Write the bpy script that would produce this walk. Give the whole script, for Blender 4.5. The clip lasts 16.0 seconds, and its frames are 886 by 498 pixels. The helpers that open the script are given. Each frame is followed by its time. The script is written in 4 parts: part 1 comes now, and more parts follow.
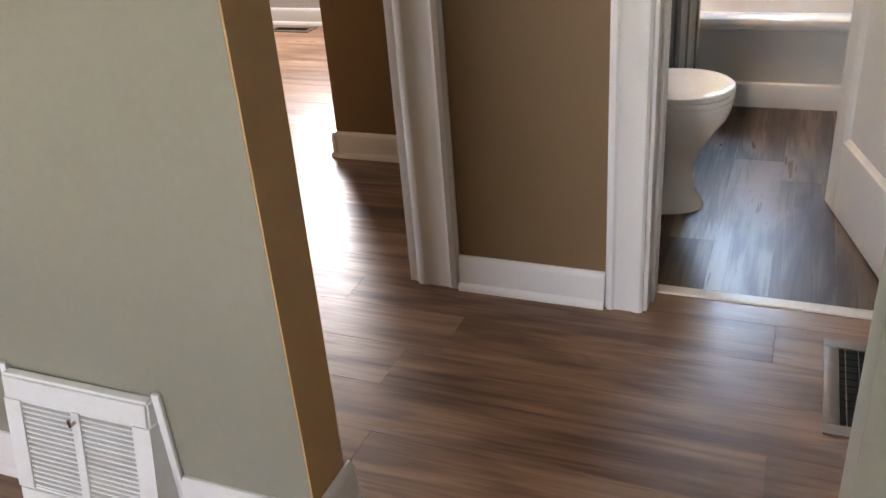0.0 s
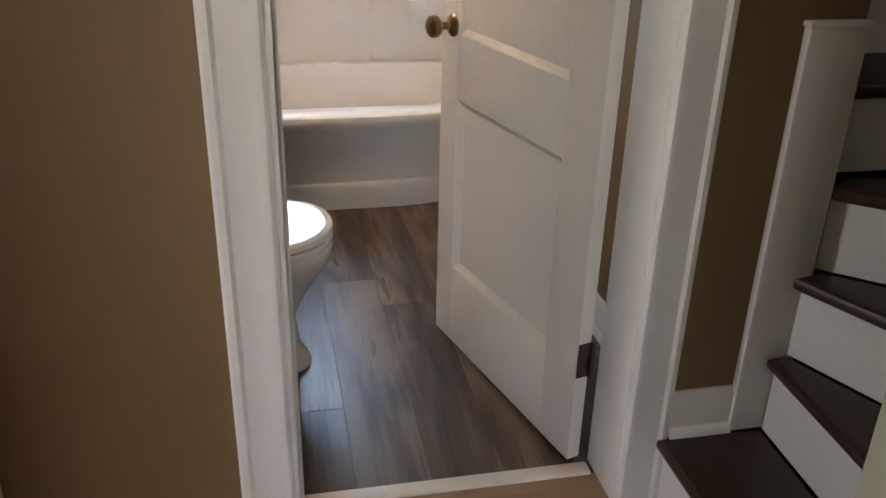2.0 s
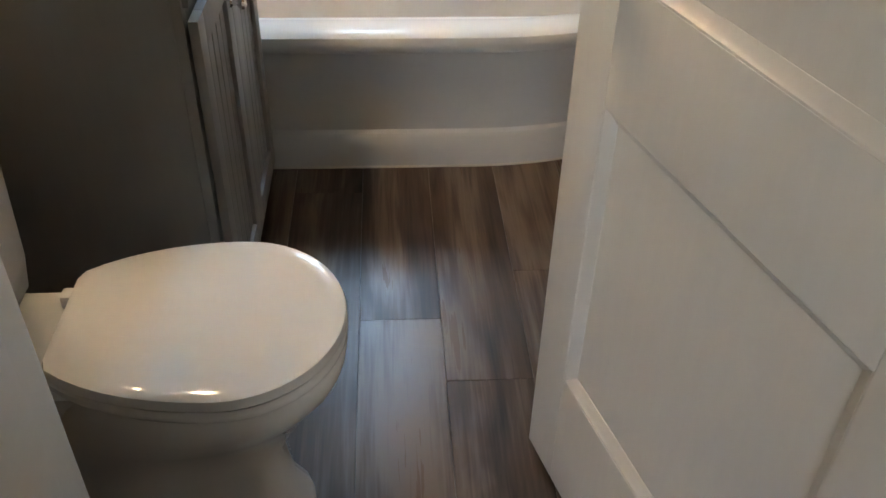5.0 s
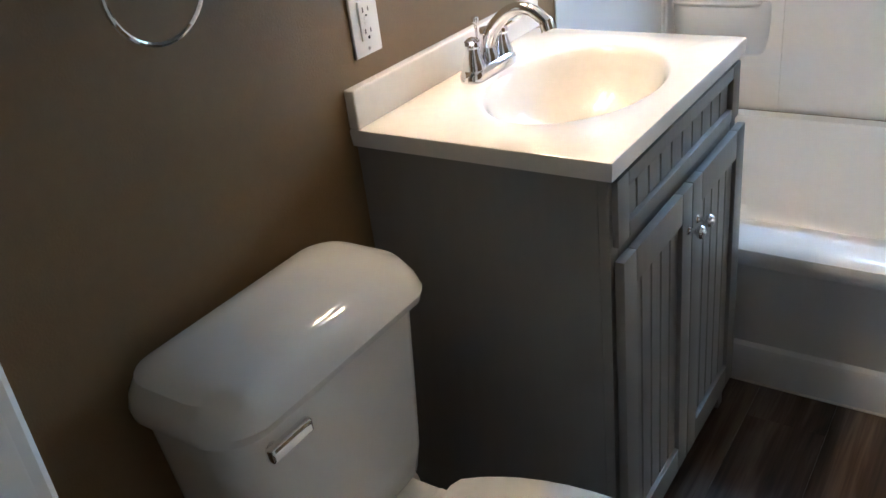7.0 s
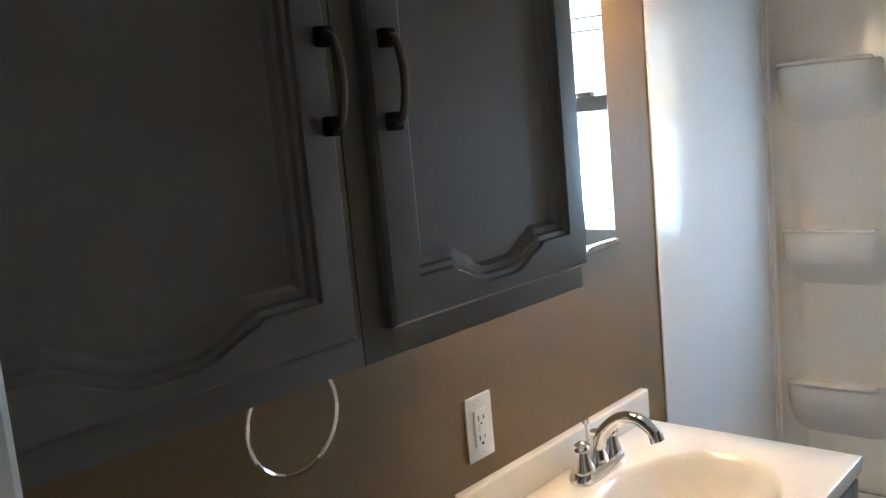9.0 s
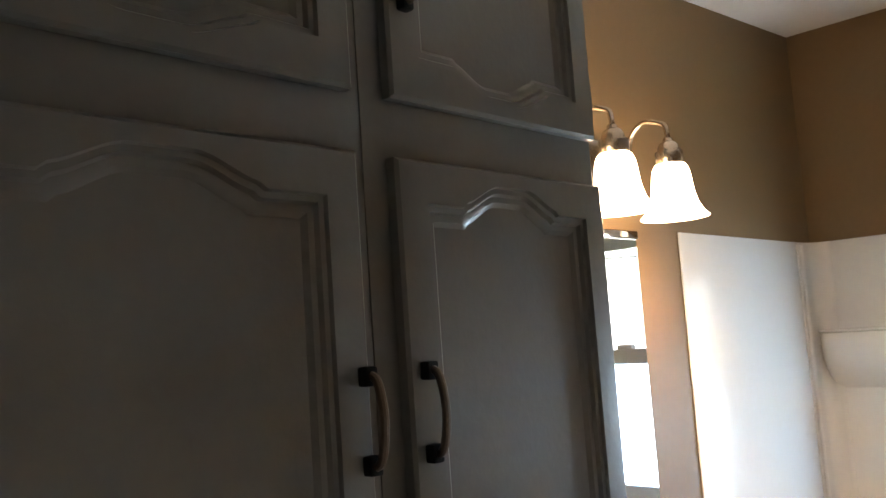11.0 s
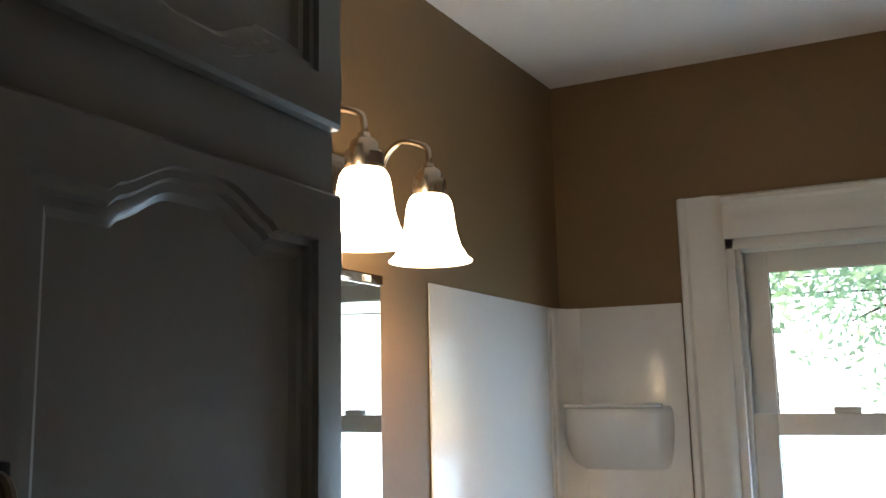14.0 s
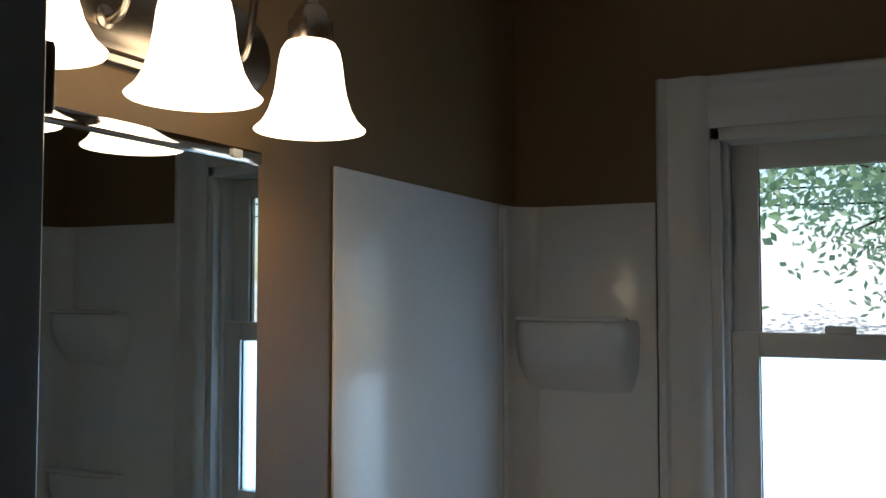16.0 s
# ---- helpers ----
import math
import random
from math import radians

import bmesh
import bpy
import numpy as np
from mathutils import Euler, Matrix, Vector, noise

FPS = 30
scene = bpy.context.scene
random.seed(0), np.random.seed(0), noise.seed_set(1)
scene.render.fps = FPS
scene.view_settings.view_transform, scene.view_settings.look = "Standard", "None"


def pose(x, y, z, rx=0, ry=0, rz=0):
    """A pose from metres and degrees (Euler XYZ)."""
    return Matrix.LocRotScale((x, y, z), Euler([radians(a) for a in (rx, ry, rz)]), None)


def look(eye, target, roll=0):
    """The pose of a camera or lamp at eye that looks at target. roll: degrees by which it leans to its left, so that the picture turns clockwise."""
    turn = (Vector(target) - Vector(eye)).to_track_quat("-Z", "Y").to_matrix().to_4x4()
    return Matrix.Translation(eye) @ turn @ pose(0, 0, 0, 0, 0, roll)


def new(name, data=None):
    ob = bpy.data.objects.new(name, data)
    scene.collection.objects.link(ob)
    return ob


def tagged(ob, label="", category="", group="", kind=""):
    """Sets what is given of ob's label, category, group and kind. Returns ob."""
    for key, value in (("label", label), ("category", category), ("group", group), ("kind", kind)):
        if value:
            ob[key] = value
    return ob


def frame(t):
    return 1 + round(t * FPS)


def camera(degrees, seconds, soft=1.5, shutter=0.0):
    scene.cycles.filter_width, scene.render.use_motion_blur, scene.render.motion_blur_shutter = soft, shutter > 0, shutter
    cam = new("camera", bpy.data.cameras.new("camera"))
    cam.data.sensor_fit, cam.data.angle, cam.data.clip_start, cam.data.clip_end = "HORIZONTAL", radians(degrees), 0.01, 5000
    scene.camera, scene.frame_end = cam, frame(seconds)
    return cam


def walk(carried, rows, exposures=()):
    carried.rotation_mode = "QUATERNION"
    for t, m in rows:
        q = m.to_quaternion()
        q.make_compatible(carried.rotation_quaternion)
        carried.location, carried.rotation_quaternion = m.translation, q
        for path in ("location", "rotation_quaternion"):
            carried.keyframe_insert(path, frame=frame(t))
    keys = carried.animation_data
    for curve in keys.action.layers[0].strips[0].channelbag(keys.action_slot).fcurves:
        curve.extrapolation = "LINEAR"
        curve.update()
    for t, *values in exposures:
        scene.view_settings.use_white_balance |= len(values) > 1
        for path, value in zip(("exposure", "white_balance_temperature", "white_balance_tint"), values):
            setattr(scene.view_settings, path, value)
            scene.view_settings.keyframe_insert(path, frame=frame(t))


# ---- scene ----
cam = camera(54.2, 16.0)
PATH = [
    (0, (0.222, 0.11, 1.33), (-0.485, 1.735, 0.403), -4.6),
    (0.5, (0.119, 0.313, 1.363), (-0.448, 1.985, 0.423), -5.0),
    (1, (-0.047, 0.453, 1.362), (-0.216, 2.231, 0.463), -2.2),
    (1.5, (-0.148, 0.573, 1.386), (0.05, 2.369, 0.528), 0.5),
    (2, (-0.109, 0.802, 1.388), (0.275, 2.562, 0.52), 1.5),
    (2.5, (-0.053, 1.01, 1.384), (0.546, 2.719, 0.535), 3.5),
    (3, (-0.079, 1.194, 1.402), (0.665, 2.83, 0.524), 3.6),
    (3.2, (-0.111, 1.301, 1.411), (0.663, 2.912, 0.512), 3.6),
    (5.3, (0.135, 2.101, 1.263), (0.095, 3.671, 0.025), -0.4),
    (5.5, (0.128, 2.154, 1.273), (-0.021, 3.715, 0.031), -1.7),
    (6, (0.165, 2.19, 1.311), (-0.388, 3.713, 0.138), -4.4),
    (6.5, (0.261, 2.217, 1.347), (-0.64, 3.632, 0.257), -6.7),
    (7, (0.285, 2.251, 1.392), (-0.768, 3.667, 0.453), -7.4),
    (7.5, (0.286, 2.235, 1.45), (-0.902, 3.662, 0.708), -7.4),
    (8, (0.292, 2.228, 1.501), (-0.945, 3.688, 0.919), -6.5),
    (8.5, (0.298, 2.249, 1.554), (-0.97, 3.735, 1.127), -5.7),
    (9, (0.308, 2.257, 1.596), (-1.018, 3.729, 1.316), -5.3),
    (9.5, (0.312, 2.253, 1.625), (-1.054, 3.707, 1.477), -5.5),
    (10, (0.310, 2.265, 1.657), (-1.066, 3.716, 1.629), -5.2),
    (10.2, (0.306, 2.267, 1.671), (-1.072, 3.716, 1.690), -5.2),
    (12.3, (0.332, 2.255, 1.778), (-0.969, 3.713, 2.207), -3.7),
    (12.5, (0.313, 2.275, 1.780), (-0.938, 3.782, 2.185), -3.6),
    (13, (0.238, 2.347, 1.770), (-0.791, 4.024, 2.133), -3.5),
    (13.5, (0.142, 2.468, 1.762), (-0.714, 4.241, 2.116), -3.2),
    (14, (0.099, 2.594, 1.742), (-0.769, 4.369, 2.050), -1.2),
    (14.5, (0.098, 2.771, 1.738), (-0.910, 4.479, 1.997), 0.2),
    (15, (0.084, 2.871, 1.748), (-0.897, 4.598, 1.979), 0.2),
    (15.5, (0.081, 2.914, 1.755), (-0.797, 4.703, 1.933), 0.0),
    (16, (0.077, 2.947, 1.744), (-0.793, 4.745, 1.837), 0.0),
]
EXPOSURES = [(0.0, 4.2, 7400, 20), (1.0, 4.2, 7700, 20), (2.0, 3.65, 7800, 20), (2.6, 3.3, 7700, 20), (3.2, 3.2, 7500, 18), (5.3, 3.65, 7500, 15), (6.0, 3.65, 7300, 14), (6.5, 3.8, 6500, 11),
             (7.0, 3.55, 6150, 12), (7.5, 3.25, 6250, 11), (8.5, 2.95, 6650, 12), (9.2, 3.05, 6900, 13), (10.0, 3.4, 7700, 17), (12.5, 3.5, 7500, 16), (13.5, 3.1, 7200, 14), (14.0, 2.65, 7150, 13), (14.5, 2.05, 6900, 12), (15.0, 1.65, 6700, 11), (15.5, 1.3, 6500, 10), (16.0, 1.05, 6400, 9)]
walk(cam, [(t, look(eye, target, roll)) for t, eye, target, roll in PATH], EXPOSURES)

# ---- world, sun and large lights ----
world = bpy.data.worlds.new("sky")
scene.world = world
world.use_nodes = True
wn = world.node_tree
sky = wn.nodes.new("ShaderNodeTexSky")
sky.sky_type, sky.sun_disc = "NISHITA", False
sky.sun_elevation, sky.sun_rotation = radians(50), radians(110)
wn.links.new(sky.outputs[0], wn.nodes["Background"].inputs[0])
wn.nodes["Background"].inputs[1].default_value = 0.15
sun = new("sun", bpy.data.lights.new("sun", "SUN"))
sun.data.energy, sun.data.angle, sun.data.color = 5.0, radians(0.5), (1, 0.95, 0.88)
sun.matrix_world = look((9, -3, 11), (0, 0, 0))


def window_light(name, eye, target, w, h, power, color):
    """An area lamp for the sky's light at an opening, real or added."""
    ob = new(name, bpy.data.lights.new(name, "AREA"))
    ob.data.shape, ob.data.size, ob.data.size_y = "RECTANGLE", w, h
    ob.data.energy, ob.data.color = power, color
    ob.matrix_world = look(eye, target)
    return ob


window_light("bath_window_light", (0.035, 4.945, 1.39), (0.035, 3.0, 1.39), 0.37, 0.46, 0.88, (0.46, 0.72, 1.0))
window_light("far_room_window_light", (-2.55, 5.24, 1.45), (-2.3, 3.0, 0.6), 1.1, 1.2, 6.5, (0.92, 0.96, 1.0))
# fill lamp at an added, unseen opening, placed to light near wall and hall
window_light("front_room_fill_light", (-1.0, -2.42, 1.5), (-0.3, 1.2, 1.0), 1.8, 1.2, 2.1, (0.95, 0.98, 1.0))

# added fill from the unseen hall end, to brighten casing and stairs
window_light("hall_end_fill_light", (-4.06, 1.76, 1.45), (0.0, 1.8, 0.9), 0.7, 1.2, 2.2, (0.92, 0.96, 1.0))


# ---- materials ----
def material(name, color, rough=0.5, metal=0.0, vary=0.12, scale=3.0, bump=0.0, bump_scale=200.0, coat=0.0, fine=60.0, stretch=(1, 1, 1), random_tone=0.0, specular=0.5):
    """A procedural surface with broad and fine variation of tone and a fine relief."""
    m = bpy.data.materials.new(name)
    m.use_nodes = True
    nt = m.node_tree
    b = nt.nodes["Principled BSDF"]
    b.inputs["Roughness"].default_value, b.inputs["Metallic"].default_value = rough, metal
    b.inputs["Coat Weight"].default_value, b.inputs["Coat Roughness"].default_value = coat, 0.08
    b.inputs["Specular IOR Level"].default_value = specular
    tc = nt.nodes.new("ShaderNodeTexCoord")
    mp = nt.nodes.new("ShaderNodeMapping")
    mp.inputs["Scale"].default_value = stretch
    nt.links.new(tc.outputs["Object"], mp.inputs[0])
    n1, n2 = nt.nodes.new("ShaderNodeTexNoise"), nt.nodes.new("ShaderNodeTexNoise")
    n1.inputs["Scale"].default_value, n2.inputs["Scale"].default_value = scale, fine
    n1.inputs["Detail"].default_value, n2.inputs["Detail"].default_value = 3, 4
    nt.links.new(mp.outputs[0], n1.inputs["Vector"]), nt.links.new(mp.outputs[0], n2.inputs["Vector"])
    add = nt.nodes.new("ShaderNodeMath")
    add.operation = "ADD"
    nt.links.new(n1.outputs["Fac"], add.inputs[0]), nt.links.new(n2.outputs["Fac"], add.inputs[1])
    rng = nt.nodes.new("ShaderNodeMapRange")
    rng.inputs[1].default_value, rng.inputs[2].default_value = 0.6, 1.4
    rng.inputs[3].default_value, rng.inputs[4].default_value = 1 - vary, 1 + vary
    nt.links.new(add.outputs[0], rng.inputs[0])
    out = rng.outputs[0]
    if random_tone:
        oi = nt.nodes.new("ShaderNodeObjectInfo")
        r2 = nt.nodes.new("ShaderNodeMapRange")
        r2.inputs[3].default_value, r2.inputs[4].default_value = 1 - random_tone, 1 + random_tone
        nt.links.new(oi.outputs["Random"], r2.inputs[0])
        mul = nt.nodes.new("ShaderNodeMath")
        mul.operation = "MULTIPLY"
        nt.links.new(out, mul.inputs[0]), nt.links.new(r2.outputs[0], mul.inputs[1])
        out = mul.outputs[0]
    vm = nt.nodes.new("ShaderNodeVectorMath")
    vm.operation = "SCALE"
    vm.inputs[0].default_value = color
    nt.links.new(out, vm.inputs["Scale"])
    nt.links.new(vm.outputs[0], b.inputs["Base Color"])
    if bump:
        n3 = nt.nodes.new("ShaderNodeTexNoise")
        n3.inputs["Scale"].default_value, n3.inputs["Detail"].default_value = bump_scale, 3
        nt.links.new(mp.outputs[0], n3.inputs["Vector"])
        bp = nt.nodes.new("ShaderNodeBump")
        bp.inputs["Strength"].default_value, bp.inputs["Distance"].default_value = bump, 0.002
        nt.links.new(n3.outputs["Fac"], bp.inputs["Height"])
        nt.links.new(bp.outputs[0], b.inputs["Normal"])
    return m


def plank_material(name, dark, mid, light, along, rough):
    """Printed oak: long streaks along the plank, cathedral grain, tone by plank."""
    m = material(name, mid, rough)
    nt = m.node_tree
    b = nt.nodes["Principled BSDF"]
    tc, oi = nt.nodes.new("ShaderNodeTexCoord"), nt.nodes.new("ShaderNodeObjectInfo")
    off = nt.nodes.new("ShaderNodeVectorMath")
    off.operation = "SCALE"
    off.inputs[0].default_value = (17, 31, 11)
    nt.links.new(oi.outputs["Random"], off.inputs["Scale"])
    ad = nt.nodes.new("ShaderNodeVectorMath")
    nt.links.new(tc.outputs["Object"], ad.inputs[0]), nt.links.new(off.outputs[0], ad.inputs[1])

    def streaks(sc, long, detail, distort):
        mp = nt.nodes.new("ShaderNodeMapping")
        mp.inputs["Scale"].default_value = (sc * long, sc, sc) if along == "x" else (sc, sc * long, sc)
        nt.links.new(ad.outputs[0], mp.inputs[0])
        n = nt.nodes.new("ShaderNodeTexNoise")
        n.inputs["Scale"].default_value, n.inputs["Detail"].default_value, n.inputs["Distortion"].default_value = 1, detail, distort
        nt.links.new(mp.outputs[0], n.inputs["Vector"])
        return n.outputs["Fac"]

    broad, fine, pores = streaks(9, 0.16, 3, 1.2), streaks(55, 0.05, 5, 0.6), streaks(190, 0.03, 3, 0.2)
    s1 = nt.nodes.new("ShaderNodeMath")
    s1.operation = "MULTIPLY_ADD"
    s1.inputs[1].default_value = 0.55
    nt.links.new(fine, s1.inputs[0]), nt.links.new(broad, s1.inputs[2])
    s2 = nt.nodes.new("ShaderNodeMath")
    s2.operation = "MULTIPLY_ADD"
    s2.inputs[1].default_value = 0.25
    nt.links.new(pores, s2.inputs[0]), nt.links.new(s1.outputs[0], s2.inputs[2])
    s3 = nt.nodes.new("ShaderNodeMath")
    s3.operation = "MULTIPLY_ADD"
    s3.inputs[1].default_value = 0.26
    nt.links.new(oi.outputs["Random"], s3.inputs[0]), nt.links.new(s2.outputs[0], s3.inputs[2])
    ramp = nt.nodes.new("ShaderNodeValToRGB")
    el = ramp.color_ramp.elements
    el[0].position, el[0].color = 0.0, (*dark, 1)
    el[1].position, el[1].color = 1.0, (*light, 1)
    e = el.new(0.5)
    e.color = (*mid, 1)
    rg = nt.nodes.new("ShaderNodeMapRange")
    rg.inputs[1].default_value, rg.inputs[2].default_value = 0.80, 1.24
    nt.links.new(s3.outputs[0], rg.inputs[0]), nt.links.new(rg.outputs[0], ramp.inputs[0])
    nt.links.new(ramp.outputs[0], b.inputs["Base Color"])
    bp = nt.nodes.new("ShaderNodeBump")
    bp.inputs["Strength"].default_value, bp.inputs["Distance"].default_value = 0.4, 0.001
    nt.links.new(s2.outputs[0], bp.inputs["Height"]), nt.links.new(bp.outputs[0], b.inputs["Normal"])
    rr = nt.nodes.new("ShaderNodeMapRange")
    rr.inputs[1].default_value, rr.inputs[2].default_value = 0.6, 1.3
    rr.inputs[3].default_value, rr.inputs[4].default_value = rough + 0.08, rough - 0.06
    nt.links.new(s2.outputs[0], rr.inputs[0]), nt.links.new(rr.outputs[0], b.inputs["Roughness"])
    return m


def glow(name, color, strength):
    m = bpy.data.materials.new(name)
    m.use_nodes = True
    b = m.node_tree.nodes["Principled BSDF"]
    b.inputs["Base Color"].default_value = (0.85, 0.82, 0.76, 1)
    b.inputs["Emission Color"].default_value, b.inputs["Emission Strength"].default_value = (*color, 1), strength
    b.inputs["Roughness"].default_value = 0.3
    return m


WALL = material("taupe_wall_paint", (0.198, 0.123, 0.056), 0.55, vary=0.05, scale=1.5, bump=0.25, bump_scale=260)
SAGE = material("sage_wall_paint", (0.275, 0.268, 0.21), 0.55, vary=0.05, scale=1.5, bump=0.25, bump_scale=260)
# Taupe paint brightened: the warm light on the wall's end is in this colour.
LIT_TAN = material("lit_wall_end_tan", (0.56, 0.36, 0.175), 0.55, vary=0.05, scale=1.5, bump=0.25, bump_scale=260)
GREYW = material("pale_grey_wall_paint", (0.52, 0.52, 0.52), 0.6, vary=0.04, bump=0.2)
CEIL = material("white_ceiling_paint", (0.80, 0.78, 0.76), 0.8, vary=0.03, bump=0.3, bump_scale=140)
TRIM = material("white_gloss_trim_paint", (0.74, 0.73, 0.71), 0.32, vary=0.03, scale=6, bump=0.12, bump_scale=40)
DOORP = material("white_door_paint", (0.72, 0.70, 0.67), 0.36, vary=0.03, scale=5, bump=0.15, bump_scale=60, stretch=(1, 1, 0.15))
HALLP = plank_material("brown_oak_vinyl", (0.085, 0.042, 0.023), (0.195, 0.108, 0.064), (0.30, 0.185, 0.118), "x", 0.30)
BATHP = plank_material("grey_brown_oak_vinyl", (0.018, 0.010, 0.006), (0.070, 0.044, 0.030), (0.165, 0.122, 0.095), "y", 0.30)
SUB = material("dark_floor_joint", (0.05, 0.035, 0.025), 0.8)
TREAD = material("dark_stained_stair_tread", (0.034, 0.012, 0.007), 0.4, vary=0.3, scale=8, stretch=(1, 0.12, 1), bump=0.2)
GREY = material("grey_cabinet_paint", (0.140, 0.135, 0.125), 0.30, vary=0.06, scale=4, bump=0.2, bump_scale=90)
VGREY = material("grey_vanity_paint", (0.25, 0.244, 0.232), 0.42, vary=0.05, scale=6, bump=0.25, bump_scale=60, stretch=(1, 1, 0.1))
STONE = material("white_cultured_marble", (0.83, 0.80, 0.75), 0.14, vary=0.03, scale=7, coat=0.4)
CHINA = material("white_glazed_china", (0.78, 0.76, 0.73), 0.07, vary=0.015, scale=3, coat=0.6)
SEATW = material("white_gloss_seat_plastic", (0.82, 0.80, 0.775), 0.06, vary=0.015)
ACRYL = material("white_gloss_acrylic", (0.78, 0.77, 0.755), 0.17, vary=0.02, scale=2, bump=0.06, bump_scale=12)
CHROME = material("polished_chrome", (0.82, 0.82, 0.83), 0.06, 1.0, vary=0.02)
NICKEL = material("brushed_nickel", (0.50, 0.43, 0.36), 0.25, 1.0, vary=0.08, fine=300)
DARKM = material("dark_pewter", (0.15, 0.115, 0.09), 0.3, 1.0, vary=0.1)
BRASS = material("antique_brass", (0.30, 0.20, 0.10), 0.28, 1.0, vary=0.2, scale=30)
PLASTIC = material("white_outlet_plastic", (0.78, 0.77, 0.74), 0.3, vary=0.02)
BLACK = material("black_slot", (0.010, 0.010, 0.010), 0.7, specular=0.15)
REGW = material("white_enamel_register", (0.76, 0.77, 0.76), 0.35, vary=0.04, scale=12)
REGG = material("grey_register_mesh", (0.42, 0.43, 0.43), 0.5, vary=0.08)
VENTM = material("bronze_floor_vent", (0.16, 0.12, 0.095), 0.4, 0.6, vary=0.15, scale=20)
CAULK = material("off_white_caulk", (0.74, 0.70, 0.64), 0.5, vary=0.05)
ALU = material("satin_white_threshold", (0.72, 0.68, 0.62), 0.3, vary=0.05, scale=20)
LABELB = material("dark_bulb_label", (0.05, 0.035, 0.025), 0.5)
SHADE = glow("lit_alabaster_glass", (1.0, 0.80, 0.56), 1.9)
BARK = material("bark", (0.10, 0.08, 0.06), 0.9, vary=0.3, scale=10)
ROOF = material("grey_roof_shingles", (0.46, 0.46, 0.46), 0.9, vary=0.2, scale=6)
SIDING = material("pale_siding", (0.7, 0.7, 0.68), 0.7, vary=0.05)
LAWN = material("grass", (0.07, 0.11, 0.04), 0.95, vary=0.4, scale=5)
WIRE = material("black_cable", (0.03, 0.03, 0.03), 0.6)

MIRROR = bpy.data.materials.new("mirror_silver")
MIRROR.use_nodes = True
mb = MIRROR.node_tree.nodes["Principled BSDF"]
mb.inputs["Base Color"].default_value, mb.inputs["Metallic"].default_value, mb.inputs["Roughness"].default_value = (0.60, 0.66, 0.67, 1), 1.0, 0.01
GLASS = bpy.data.materials.new("clear_window_glass")
GLASS.use_nodes = True
gb = GLASS.node_tree.nodes["Principled BSDF"]
gb.inputs["Transmission Weight"].default_value, gb.inputs["Roughness"].default_value, gb.inputs["IOR"].default_value = 1.0, 0.0, 1.08
FROST = bpy.data.materials.new("frosted_window_glass")
FROST.use_nodes = True
fb = FROST.node_tree.nodes["Principled BSDF"]
fb.inputs["Base Color"].default_value = (0.93, 0.96, 1.0, 1)
fb.inputs["Transmission Weight"].default_value, fb.inputs["IOR"].default_value = 1.0, 1.1
fb.inputs["Roughness"].default_value = 0.9
LEAF = material("green_leaves", (0.12, 0.19, 0.11), 0.5, vary=0.4, scale=4)
lt = LEAF.node_tree
tl, mixs = lt.nodes.new("ShaderNodeBsdfTranslucent"), lt.nodes.new("ShaderNodeMixShader")
tl.inputs[0].default_value = (0.45, 0.66, 0.48, 1)
mixs.inputs[0].default_value = 0.5
lt.links.new(lt.nodes["Principled BSDF"].outputs[0], mixs.inputs[1]), lt.links.new(tl.outputs[0], mixs.inputs[2])
lt.links.new(mixs.outputs[0], lt.nodes["Material Output"].inputs[0])


# ---- builders ----
def bx(bm, x0, x1, y0, y1, z0, z1):
    """Adds a box to bm."""
    v = [bm.verts.new((x, y, z)) for x in (x0, x1) for y in (y0, y1) for z in (z0, z1)]
    for f in ((0, 1, 3, 2), (4, 6, 7, 5), (0, 4, 5, 1), (2, 3, 7, 6), (0, 2, 6, 4), (1, 5, 7, 3)):
        bm.faces.new([v[i] for i in f])
    return bm


def block(x0, x1, y0, y1, z0, z1, r=0.0, seg=2):
    bm = bx(bmesh.new(), x0, x1, y0, y1, z0, z1)
    if r:
        bmesh.ops.bevel(bm, geom=bm.edges[:], offset=r, segments=seg, affect="EDGES", profile=0.6)
    return bm


def finish(bm, name, mat, smooth=True):
    bmesh.ops.recalc_face_normals(bm, faces=bm.faces[:])
    me = bpy.data.meshes.new(name)
    bm.to_mesh(me)
    bm.free()
    me.materials.append(mat)
    if smooth:
        me.polygons.foreach_set("use_smooth", [True] * len(me.polygons))
        me.set_sharp_from_angle(angle=radians(35))
    return me


def origin_of(ob):
    p = Vector((0, 0, 0))
    while ob is not None:
        p += ob.location
        ob = ob.parent
    return p


def part(name, bm, mat, parent, label="", local=False):
    """One mesh under a thing or a part. bm is in world metres, or in the parent's own if local."""
    if not local:
        bmesh.ops.translate(bm, vec=-origin_of(parent), verts=bm.verts[:])
    ob = new(name, finish(bm, name, mat))
    ob.parent = parent
    return tagged(ob, label)


def thing(name, base, label, category, group=""):
    ob = new(name)
    ob.empty_display_size, ob.location = 0.05, base
    return tagged(ob, label, category, group)


def single(name, bm, mat, label="", category="", kind="", group=""):
    """A top-level thing of one mesh, in world metres."""
    return tagged(new(name, finish(bm, name, mat)), label, category, group, kind)


def ring_skin(bm, rings, close_first=True, close_last=True, loop=True):
    """Skins rings of points with quads."""
    vs = [[bm.verts.new(p) for p in r] for r in rings]
    n = len(vs[0])
    for a, b in zip(vs, vs[1:]):
        for i in range(n if loop else n - 1):
            j = (i + 1) % n
            bm.faces.new((a[i], a[j], b[j], b[i]))
    if close_first:
        bm.faces.new(vs[0])
    if close_last:
        bm.faces.new(vs[-1])
    return bm


